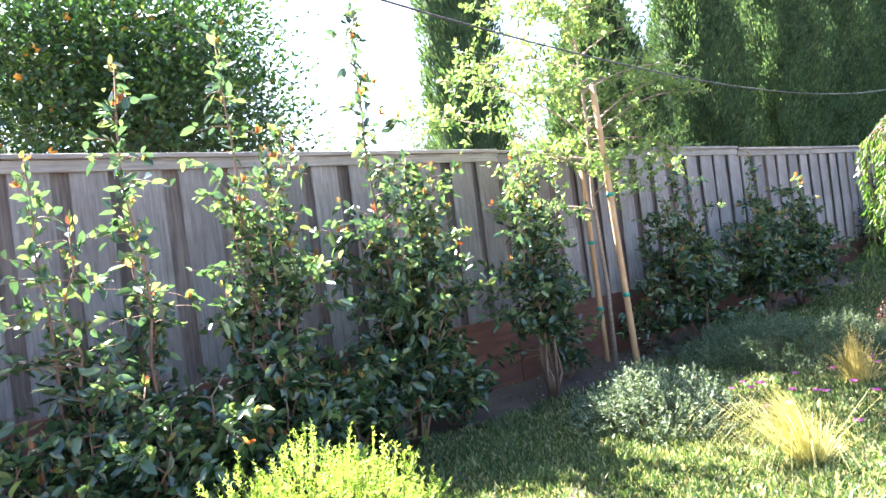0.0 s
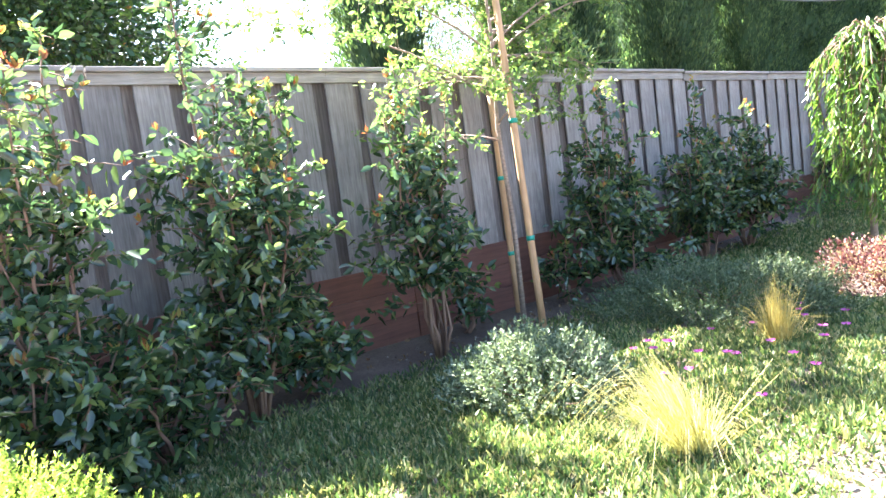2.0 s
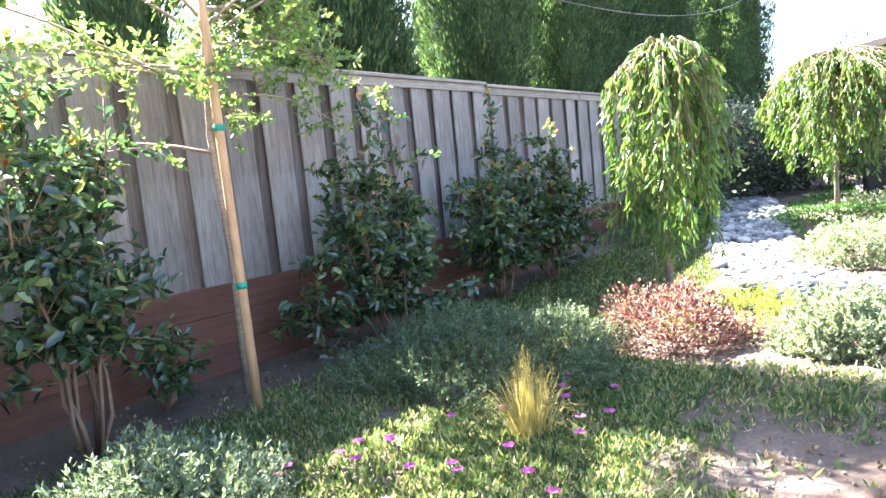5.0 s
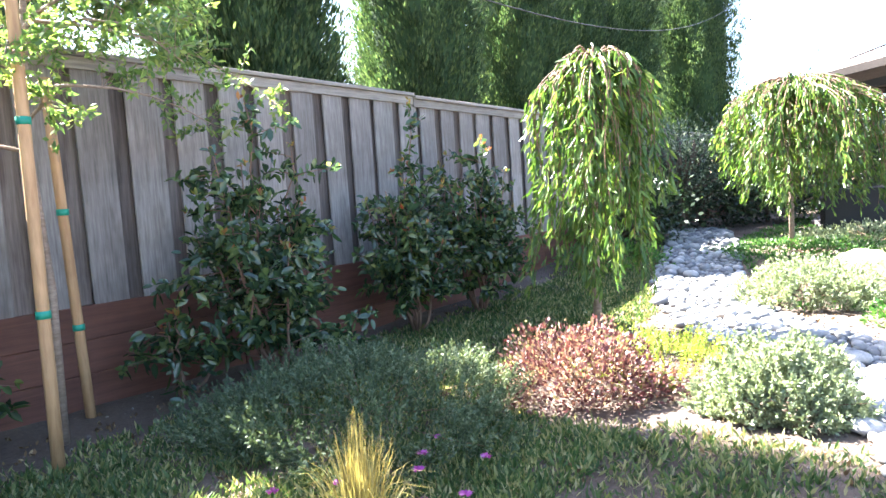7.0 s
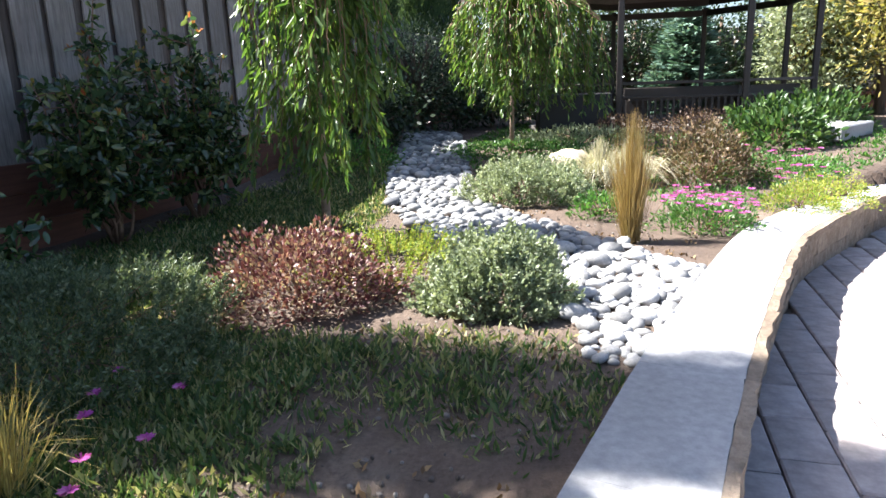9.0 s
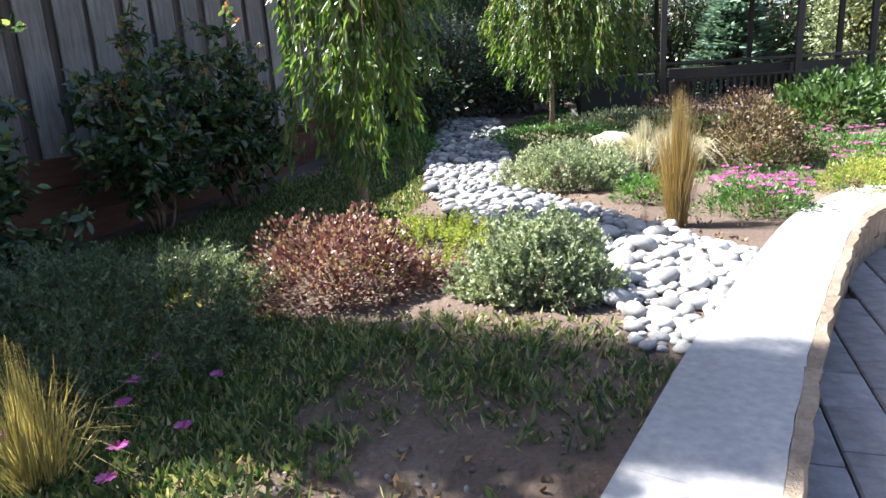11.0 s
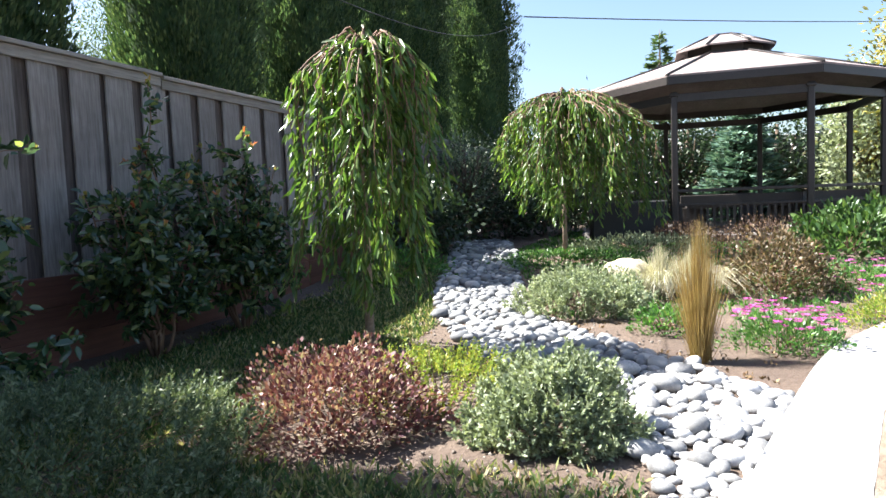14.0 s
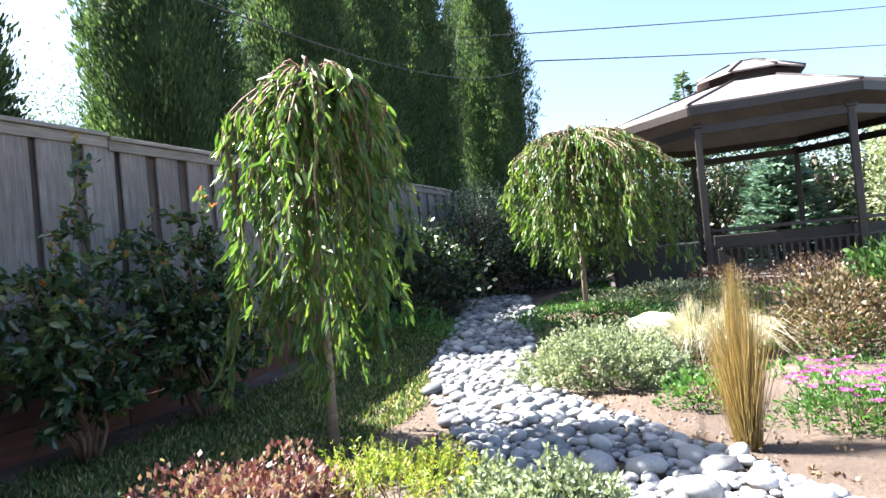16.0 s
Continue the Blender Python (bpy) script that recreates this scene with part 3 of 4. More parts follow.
SHRUBS = [(1.2, 3.85, 1.9, 0.5, 7, 1500, 0.1, 0.1), (1.95, 3.75, 2.1, 0.36, 5, 700, 0.15, 0.25), (2.38, 3.75, 2.45, 0.26, 4, 420, 0.3, 0.45), (3.08, 3.75, 2.75, 0.42, 9, 2300, 0.3, 0.3), (4.2, 3.9, 2.45, 0.66, 13, 4300, 1.05, 0.15),
          (1.3, 3.35, 0.8, 0.65, 9, 1500, 0.0, 0.06), (2.1, 3.45, 0.95, 0.7, 10, 2000, 0.0, 0.06), (2.95, 3.5, 0.9, 0.7, 10, 2000, 0.0, 0.06), (3.6, 3.65, 0.8, 0.55, 8, 1300, 0.0, 0.06), (4.75, 4.05, 0.6, 0.45, 6, 800, 0.0, 0.06),
          (5.75, 3.95, 2.05, 0.52, 10, 2500, 0.25, 0.30), (6.35, 4.35, 0.55, 0.3, 5, 380, 0.0, 0.2), (7.75, 4.3, 0.6, 0.35, 5, 420, 0.0, 0.2), (8.42, 4.1, 1.85, 0.66, 12, 3900, 0.25, 0.15), (10.15, 4.15, 1.5, 0.75, 11, 3000, 0.7, 0.25), (11.25, 4.15, 1.7, 0.85, 13, 3800, 0.2, 0.22)]
for sx, sy, sh, sw, ns, nl, tall, bare in SHRUBS:
    shrub(sx, sy, sh, sw, ns, nl, tall, bare)


def mound(name, label, cat, x, y, r, h, n, mat, leaf, wid, upright=0.4, nice=False, stem=True, group=""):
    """A low rounded bush of many small leaves over a few twigs."""
    t = thing(name, label, cat, pose(x, y, gz(x, y), 0, 0, random.uniform(0, 360)), group)
    p, d = dome(n, r, h)
    ax = d + rng.normal(0, 0.55, (n, 3)) + (0, 0, upright)
    size = leaf * rng.uniform(0.6, 1.3, n)
    put("foliage", leaves("foliage", p, ax, size, size * wid, 0.2, nice), mat, t)
    if stem:
        paths = []
        for _ in range(14):
            a, e = rng.uniform(0, 6.28), rng.uniform(0.4, 1.5)
            end = np.array([math.cos(a) * math.cos(e) * r, math.sin(a) * math.cos(e) * r, math.sin(e) * h]) * 0.9
            paths.append(np.linspace(0, 1, 4)[:, None] * end + rng.normal(0, 0.01, (4, 3)))
        put("twig_growth", tubes("twig_growth", paths, [(0.006, 0.002)] * 14, 4), STEM, t, kind="stuff")
    return t


def sprig_bush(name, label, cat, x, y, r, h, n_sprig, per, mat, length, leaf, wid):
    """A bush of upright sprigs clad in small leaves."""
    t = thing(name, label, cat, pose(x, y, gz(x, y)))
    p, d = dome(n_sprig, r, h, 0.5)
    way = unit(d + rng.normal(0, 0.22, d.shape) + (0, 0, 0.75))
    u = rng.uniform(0, 1, (n_sprig, per, 1))
    pos = (p[:, None] + way[:, None] * length * (u - 0.45)).reshape(-1, 3)
    ax = (way[:, None] * 0.8 + rng.normal(0, 0.55, (n_sprig, per, 3))).reshape(-1, 3)
    size = leaf * rng.uniform(0.7, 1.3, len(pos))
    put("foliage", leaves("foliage", pos, ax, size, size * wid, 0.15, False), mat, t)
    k = min(n_sprig, 24)
    put("twig_growth", tubes("twig_growth", [np.stack([a * 0.15, a * 0.75 + (0, 0, 0.02), a + b * length * 0.4]) for a, b in zip(p[:k], way[:k])], [(0.004, 0.0015)] * k, 4), STEM, t, kind="stuff")
    return t


def tuft(name, label, x, y, h, spread, n, mat, width=0.004, bend=0.3, lean=(0, 0)):
    t = thing(name, label, "grass", pose(x, y, gz(x, y)))
    a = rng.uniform(0, 6.28, n)
    rb = 0.07 * np.sqrt(rng.uniform(0, 1, n))
    base = np.stack([np.cos(a) * rb, np.sin(a) * rb, np.full(n, -0.01)], 1)
    out = np.abs(rng.normal(0, 0.5, n)) * spread
    hh = h * rng.uniform(0.55, 1.0, n)
    a2 = a + rng.normal(0, 0.5, n)
    tips = np.stack([np.cos(a2) * out + lean[0] * hh, np.sin(a2) * out + lean[1] * hh, np.maximum(hh - out * 0.7, 0.04)], 1)
    put("blades", blades("blades", base, tips, width, bend), mat, t)
    return t


sprig_bush("ball_bush", "rounded yellow-green bush of fine upright sprigs", "bush", 2.62, 2.32, 0.64, 0.64, 2300, 20, L_BALL, 0.10, 0.020, 0.30)
sprig_bush("silver_bush", "spreading silver-leaved bush with arching sprigs", "bush", 5.45, 2.62, 0.52, 0.34, 620, 26, L_SILVER, 0.20, 0.030, 0.40)
sprig_bush("trailing_bush", "low grey-green trailing bush in the shade", "bush", 8.05, 2.85, 1.05, 0.30, 1500, 24, L_TRAIL, 0.16, 0.028, 0.36)
mound("barberry", "low red-leaved barberry bush with bronze tips", "bush", 9.05, 1.90, 0.54, 0.40, 8000, L_RED, 0.032, 0.6)
sprig_bush("sage_bush", "grey-green rounded bush of fine sprigs beside the stones", "bush", 9.15, 0.76, 0.38, 0.36, 950, 30, L_SAGE, 0.11, 0.028, 0.46)
sprig_bush("lime_bush", "low yellow-green plant with orange tips", "plant", 9.66, 1.55, 0.5, 0.26, 520, 24, L_LIME, 0.12, 0.022, 0.3)
sprig_bush("rosemary_bush", "wide grey-green creeping bush among the stones", "bush", 12.45, 1.08, 0.62, 0.34, 900, 28, L_SAGE, 0.16, 0.032, 0.42)
mound("green_plant", "small bright green leafy plant", "plant", 11.72, 0.30, 0.3, 0.2, 900, L_GREEN, 0.04, 0.5)
mound("bronze_bush", "rounded bronze-leaved bush beside magenta flowers", "bush", 13.3, -0.72, 0.52, 0.62, 4200, L_BROWN, 0.045, 0.55)
mound("leafy_bush", "dark green broad-leaved bush near the gazebo", "bush", 15.5, -1.80, 0.72, 0.6, 1500, L_VIB, 0.10, 0.55, 0.3, True)
mound("creeping_plant", "bright green creeping plant round the weeping tree", "plant", 14.9, 1.55, 1.1, 0.16, 3600, L_GREEN, 0.045, 0.4)
mound("creeping_plant", "grey-green creeping plant before the gazebo", "plant", 15.9, 0.75, 1.1, 0.24, 3200, L_SAGE, 0.05, 0.4)
mound("heather_plant", "low dark reddish plant before the gazebo", "plant", 16.7, 0.15, 0.6, 0.34, 2600, L_HEATH, 0.035, 0.5)
mound("heather_plant", "low dark reddish plant before the gazebo", "plant", 16.5, -1.0, 0.8, 0.42, 3000, L_HEATH, 0.035, 0.5)
mound("leafy_bush", "dark green broad-leaved bush before the gazebo", "bush", 17.2, -2.75, 0.7, 0.6, 1500, L_VIB, 0.10, 0.55, 0.3, True)
mound("flowering_plant", "low green plant with magenta flowers", "plant", 11.35, -0.56, 0.42, 0.2, 2200, L_GREEN, 0.035, 0.4)
mound("flowering_plant", "low green plant with magenta flowers", "plant", 13.6, -1.5, 0.7, 0.2, 2400, L_GREEN, 0.04, 0.4)
for yx, yy, yr in ((12.1, -1.40, 0.34), (12.55, -1.72, 0.42)):
    spill = mound("yellow_plant", "low yellow-green plant spilling over the wall", "plant", yx, yy, yr, 0.26, 2200, L_LIME, 0.03, 0.4)
    spill.location.z = 0.06
mound("shade_plant", "dark green leafy plant beside the stones", "plant", 14.0, 3.75, 0.8, 0.4, 1800, L_GREEN, 0.06, 0.4)
tuft("feather_grass", "clump of golden feather grass in the sun", 5.25, 1.45, 0.50, 0.52, 700, L_GOLD, 0.0026, 0.45, (-0.15, 0.3))
tuft("feather_grass", "clump of straw-coloured feather grass", 7.05, 1.88, 0.50, 0.36, 380, L_STRAW, 0.003, 0.35)
tuft("dry_grass", "upright clump of dry straw-coloured grass", 10.85, 0.05, 1.02, 0.24, 850, L_DRY, 0.0032, 0.12)
tuft("pale_grass", "fluffy pale grass clump beside the boulder", 13.0, 0.38, 0.58, 0.60, 1300, L_WHITE, 0.008, 0.4)
tuft("pale_grass", "fluffy pale grass clump beside the boulder", 13.05, 0.08, 0.56, 0.60, 1300, L_WHITE, 0.008, 0.4)


def flowers(x, y, r, n, group):
    for _ in range(n):
        a, d = rng.uniform(0, 6.28), r * math.sqrt(rng.uniform())
        fx, fy = x + math.cos(a) * d, y + math.sin(a) * d
        t = thing("flower", "small magenta daisy-like flower", "flower", pose(fx, fy, gz(fx, fy)), group)
        h = rng.uniform(0.18 if fx > 10 else 0.07, 0.30 if fx > 10 else 0.13)
        k = 10
        an = np.linspace(0, 6.28, k, endpoint=False)
        axv = np.stack([np.cos(an), np.sin(an), np.full(k, 0.25)], 1)
        put("petals", leaves("petals", np.tile((0, 0, h), (k, 1)), axv, 0.034, 0.018, 0.1, False), L_PETAL, t)
        put("stalk", tubes("stalk", [[(0, 0, -0.01), (0.004, 0, h * 0.5), (0, 0, h)]], [(0.002, 0.0015)], 4), L_GREEN, t)


flowers(6.5, 2.55, 0.25, 4, "flowers in the ground cover")
flowers(5.95, 2.2, 0.4, 6, "flowers in the ground cover")
flowers(7.2, 1.9, 0.5, 6, "flowers in the ground cover")
flowers(7.8, 2.0, 0.4, 3, "flowers in the ground cover")
flowers(6.3, 1.6, 0.5, 6, "flowers in the ground cover")
flowers(11.35, -0.56, 0.42, 60, "flowers by the wall")
flowers(12.5, -1.6, 0.4, 14, "flowers by the wall")
flowers(13.6, -1.45, 0.55, 20, "flowers by the wall")


# ground cover, denser in its patches
def cover(name, label, n, boxr, mat, h, w, dens, parent=None):
    x, y = rng.uniform(boxr[0], boxr[1], n), rng.uniform(boxr[2], boxr[3], n)
    keep = [dens(a, b) > c for a, b, c in zip(x, y, rng.uniform(0, 1, n))]
    x, y = x[keep], y[keep]
    k = 5
    base = np.repeat(np.stack([x, y, ground_z(x, y)], 1), k, 0) + np.c_[rng.normal(0, 0.018, (len(x) * k, 2)), np.zeros(len(x) * k)]
    d = np.c_[rng.normal(0, 0.6, (len(base), 2)), rng.uniform(0.5, 1.3, len(base))]
    size = h * rng.uniform(0.5, 1.3, len(base))
    ob = put(name, leaves(name, base, d, size, size * w, 0.2, False), mat)
    return tagged(ob, label, "ground cover", kind="stuff")


def patch(x, y):
    return noise.noise((x * 0.9, y * 0.9, 5.0)) * 0.6 + noise.noise((x * 3.1, y * 3.1, 1.0)) * 0.35


def lawn_density(x, y):
    if y < wall_y(x) + 0.25 or creek_gap(x, y) > -0.05:
        return 0
    edge = min(1.0, max(0.0, (x - 2.9) / 0.5)) * min(1.0, max(0.0, (8.55 - x) / 0.25)) * min(1.0, max(0.0, (3.95 - y) / 0.5))
    if x > 7.55 and y < 1.3:
        return 0.4 * min(1.0, (x - 7.55) / 0.4) * min(1.0, max(0.0, (8.75 - x) / 0.2)) * (0.6 + patch(x, y))
    dirt = min(1.0, max(0.0, (y - (0.55 if x < 6.9 else 0.9 + (x - 6.9) * 0.05)) / 0.5))
    return edge * dirt * (0.62 + 1.3 * patch(x, y) if x > 5.2 else 0.95 + 0.8 * patch(x, y)) + (0.012 if edge > 0 else 0)


cover("ground_cover", "green ground cover with straw bits", 50000, (2.6, 8.8, 0.0, 3.95), L_GRASS, 0.05, 0.24, lawn_density)
cover("coarse_cover", "coarse clumps of green ground cover leaves", 13000, (2.6, 8.6, 0.5, 3.95), L_SUCC, 0.075, 0.18, lambda x, y: lawn_density(x, y) * (1.0 if patch(x * 1.7, y * 1.7) > 0.02 else 0.12))
cover("shade_cover", "dark green ground cover in the fence's shade", 16000, (8.2, 15.0, 2.3, 4.4), L_GRASS, 0.06, 0.25,
      lambda x, y: 0 if creek_gap(x, y) > -0.05 else (0.7 + patch(x, y)) * min(1, max(0, (4.4 - y) / 0.5)))
cover("mound_cover", "green ground cover on the rise before the gazebo", 15000, (12.0, 21.0, -4.6, 2.6), L_GREEN, 0.06, 0.3, lambda x, y: 0 if creek_gap(x, y) > -0.05 or y < wall_y(x) + 0.3 else 0.45 + patch(x, y))
cover("dry_litter", "brown leaf litter on the bare soil", 2600, (0.0, 13.0, -1.0, 4.7), L_LITTER, 0.035, 0.5, lambda x, y: 0.5 + patch(x, y) if y > wall_y(x) + 0.3 and creek_gap(x, y) < -0.02 else 0)


# ---- trees ----
def cypress(x, y, r, h):
    """Columnar cypress: a hidden trunk and a dense skin of upright sprays."""
    t = thing("cypress", "tall dark green columnar cypress behind the fence", "tree", pose(x, y, 0, 0, 0, random.uniform(0, 360)), "cypresses behind the fence")
    put("trunk", tubes("trunk", [[(0, 0, -0.05), (0.02, 0, h * 0.5), (0, 0, h * 0.97)]], [(0.16, 0.02)], 8), DARK_BARK, t)
    n = int(10500 * r)
    z = rng.uniform(0.02, 1.0, n)
    a = rng.uniform(0, 6.28, n)
    prof = np.minimum(1.0, (z / 0.10 + 0.35)) * np.clip((1.02 - z) / 0.42, 0, 1) ** 0.6
    lump = 1 + 0.12 * np.sin(a * 5 + z * 9) + 0.09 * np.sin(a * 11 - z * 23) + 0.06 * np.sin(a * 17 + z * 60) + rng.normal(0, 0.05, n)
    rad = r * prof * lump * rng.uniform(0.72, 1.0, n) ** 0.5
    p = np.stack([np.cos(a) * rad, np.sin(a) * rad, z * h], 1)
    k = 8
    p = np.repeat(p, k, 0) + rng.normal(0, 0.045, (n * k, 3))
    out = np.repeat(np.stack([np.cos(a), np.sin(a), np.full(n, 1.9)], 1), k, 0)
    ax = out + rng.normal(0, 0.4, out.shape)
    size = rng.uniform(0.05, 0.115, len(p))
    put("crown", leaves("crown", p, ax, size, size * 0.30, 0.2, False), L_CYP, t)
    # dense inner body so that no sky shows through
    zz = np.linspace(0.03, 0.985, 26)
    pr = 0.80 * r * np.minimum(1.0, (zz / 0.10 + 0.35)) * np.clip((1.02 - zz) / 0.42, 0, 1) ** 0.6
    ang = np.linspace(0, 6.283, 20, endpoint=False)
    v = np.stack([np.outer(pr, np.cos(ang)), np.outer(pr, np.sin(ang)), np.repeat((zz * h)[:, None], 20, 1)], -1)
    v[..., :2] *= (1 + 0.09 * np.sin(ang * 5 + zz[:, None] * 9))[..., None]
    i = np.arange(26 * 20).reshape(26, 20)
    q = np.stack([i[:-1], np.roll(i[:-1], -1, 1), np.roll(i[1:], -1, 1), i[1:]], -1).reshape(-1, 4)
    put("inner_crown", quads_mesh("inner_crown", v.reshape(-1, 3), q), L_CYP, t)
    return t


for cx, cy, cr, ch in [(7.64, 6.85, 0.54, 11.5), (10.2, 6.4, 0.88, 5.4), (13.8, 6.85, 0.92, 7.4), (16.85, 6.85, 1.02, 8.6), (19.4, 6.85, 0.95, 10.0), (21.9, 6.85, 1.05, 10.5), (25.7, 6.2, 1.3, 10.5)]:
    cypress(cx, cy, cr, ch)


def weeping(x, y, h, flat, reach, low, n_strand, flare, spread):
    """Grafted weeping tree: a straight trunk, arching limbs and hanging strands of leaves."""
    t = thing("weeping_tree", "small grafted weeping tree with hanging leafy strands", "tree", pose(x, y, gz(x, y)), "weeping trees")
    put("trunk", tubes("trunk", [[(0, 0, -0.03), (0.012, 0.0, h * 0.3), (-0.01, 0.01, h * 0.6), (0, 0, h * 0.93)]], [(0.037, 0.026)], 8), BARK, t)
    paths, rad, pos, ax = [], [], [], []
    limb_a = np.linspace(0, 6.283, 22, endpoint=False) * 5 + rng.normal(0, 0.10, 22)
    limb_k = rng.uniform(0.55, 1.0, 22)
    limb_d = rng.uniform(0, 1, 22) ** 1.4
    for s in range(n_strand):
        a = limb_a[s % 22] + rng.normal(0, 0.10)
        out = reach * rng.uniform(0.15, 1.0) ** 0.8 * limb_k[s % 22]
        up = h * (0.92 + rng.uniform(0.0, 0.08)) - flat * out ** 1.5 / reach ** 0.5
        deep = limb_d[s % 22]
        bottom = low + (h - low) * (0.02 + spread * deep * rng.uniform(0.6, 1.0) + 0.40 * rng.uniform() ** 2.5)
        if s % 22 in (3, 9):
            bottom -= 0.35
        bottom = min(bottom, up - 0.25)
        u = np.linspace(0, 1, 6)
        arch = np.stack([np.cos(a) * out * u ** 0.9, np.sin(a) * out * u ** 0.9, h * 0.9 + (up - h * 0.9) * u + 0.12 * np.sin(u * math.pi)], 1)
        v = np.linspace(0, 1, 9)[1:]
        sw = 0.04 * np.sin(v * 5 + s)
        drop = np.stack([np.cos(a) * out * (1 + flare * v) + sw, np.sin(a) * out * (1 + flare * v) + 0.04 * np.cos(v * 6 + s), up + (bottom - up) * v], 1)
        c = np.concatenate([arch, drop]) + (0, -0.07, 0)
        paths.append(c)
        rad.append((0.010, 0.0018))
        seg = np.concatenate([[0], np.cumsum(np.linalg.norm(np.diff(c, axis=0), axis=1))])
        m = int(seg[-1] * 34)
        w = rng.uniform(0.06 * seg[-1], seg[-1], m)
        p = np.stack([np.interp(w, seg, c[:, i]) for i in range(3)], 1)
        pos.append(p + rng.normal(0, 0.016, p.shape))
        ax.append(rng.normal(0, 0.34, (m, 3)) + (0, 0, -1.0) + 0.3 * np.array([math.cos(a), math.sin(a), 0]))
    put("hanging_growth", tubes("hanging_growth", paths, rad, 4), STEM, t, kind="stuff")
    pos, ax = np.concatenate(pos), np.concatenate(ax)
    size = rng.uniform(0.07, 0.135, len(pos))
    put("crown", leaves("crown", pos, ax, size, size * 0.25, 0.2, True), L_WEEP, t)
    return t


weeping(10.5, 2.42, 2.50, 0.80, 0.64, 0.34, 104, 0.14, 0.50)
weeping(15.3, 1.72, 2.36, 0.42, 1.28, 0.42, 190, 0.06, 0.46)

# young staked tree
yt = thing("young_tree", "slender young tree with light feathery foliage, tied to stakes", "tree", pose(6.85, 4.08, gz(6.85, 4.08)))
tp = np.array([(0, 0, -0.02), (0.02, 0, 0.9), (-0.02, 0.01, 1.8), (0.05, 0.02, 2.6), (0.0, 0.0, 3.6), (0.05, 0.0, 4.8)])
put("trunk", tubes("trunk", [tp], [(0.028, 0.008)], 8), BARK, yt)
paths, rad, pos, ax = [], [], [], []
for s in range(52):
    paths, rad = [], []
    zt = rng.uniform(1.6, 4.6)
    p0 = np.array([np.interp(zt, tp[:, 2], tp[:, i]) for i in range(3)])
    a = rng.uniform(0, 6.283)
    ln = rng.uniform(0.7, 2.15) * (1.1 - 0.10 * zt)
    d = np.array([math.cos(a) * 1.35, math.sin(a) * 0.42, rng.uniform(0.15, 0.7)])
    u = np.linspace(0, 1, 6)
    c = p0 + d * ln * u[:, None]
    c[:, 2] -= 0.35 * ln * u ** 2.2
    paths.append(c)
    rad.append((0.012, 0.003))
    for _ in range(int(ln * 18)):
        w = rng.uniform(0.2, 1) ** 0.7
        q0 = np.array([np.interp(w, u, c[:, i]) for i in range(3)])
        dd = unit(rng.normal(size=3) + d * 0.6)
        tl = rng.uniform(0.14, 0.36)
        paths.append(np.stack([q0, q0 + dd * tl * 0.5, q0 + dd * tl - (0, 0, 0.03)]))
        rad.append((0.0022, 0.001))
        m = 18
        f = rng.uniform(0.2, 1, m)[:, None]
        pos.append(q0 + dd * tl * f + rng.normal(0, 0.012, (m, 3)))
        ax.append(dd * 0.4 + rng.normal(0, 0.8, (m, 3)))
    put("branch", tubes("branch", paths, rad, 4), BARK, yt)
pos, ax = np.concatenate(pos), np.concatenate(ax)
size = rng.uniform(0.04, 0.075, len(pos))
put("crown", leaves("crown", pos, ax, size, size * 0.42, 0.2, False), L_FEATHER, yt)


def stake(x0, y0, x1, y1, h):
    t = thing("tree_stake", "round pale wooden tree stake with green ties", "stake", None, "stakes of the young tree")
    z0 = gz(x0, y0)
    put("pole", tubes("pole", [np.linspace((x0, y0, z0 - 0.05), (x1, y1, h), 6)], [(0.032, 0.030)], 10), STAKE_WOOD, t)
    for f in (0.28, 0.62):
        c = np.array((x0, y0, z0)) * (1 - f) + np.array((x1, y1, h)) * f
        put("tie", tubes("tie", [np.stack([c - (0, 0, 0.02), c + (0, 0, 0.02)])], [(0.036, 0.036)], 10), TIE, t, "green plastic tie")


stake(6.64, 3.64, 6.74, 3.84, 2.95)
stake(7.17, 4.46, 7.08, 4.40, 2.2)


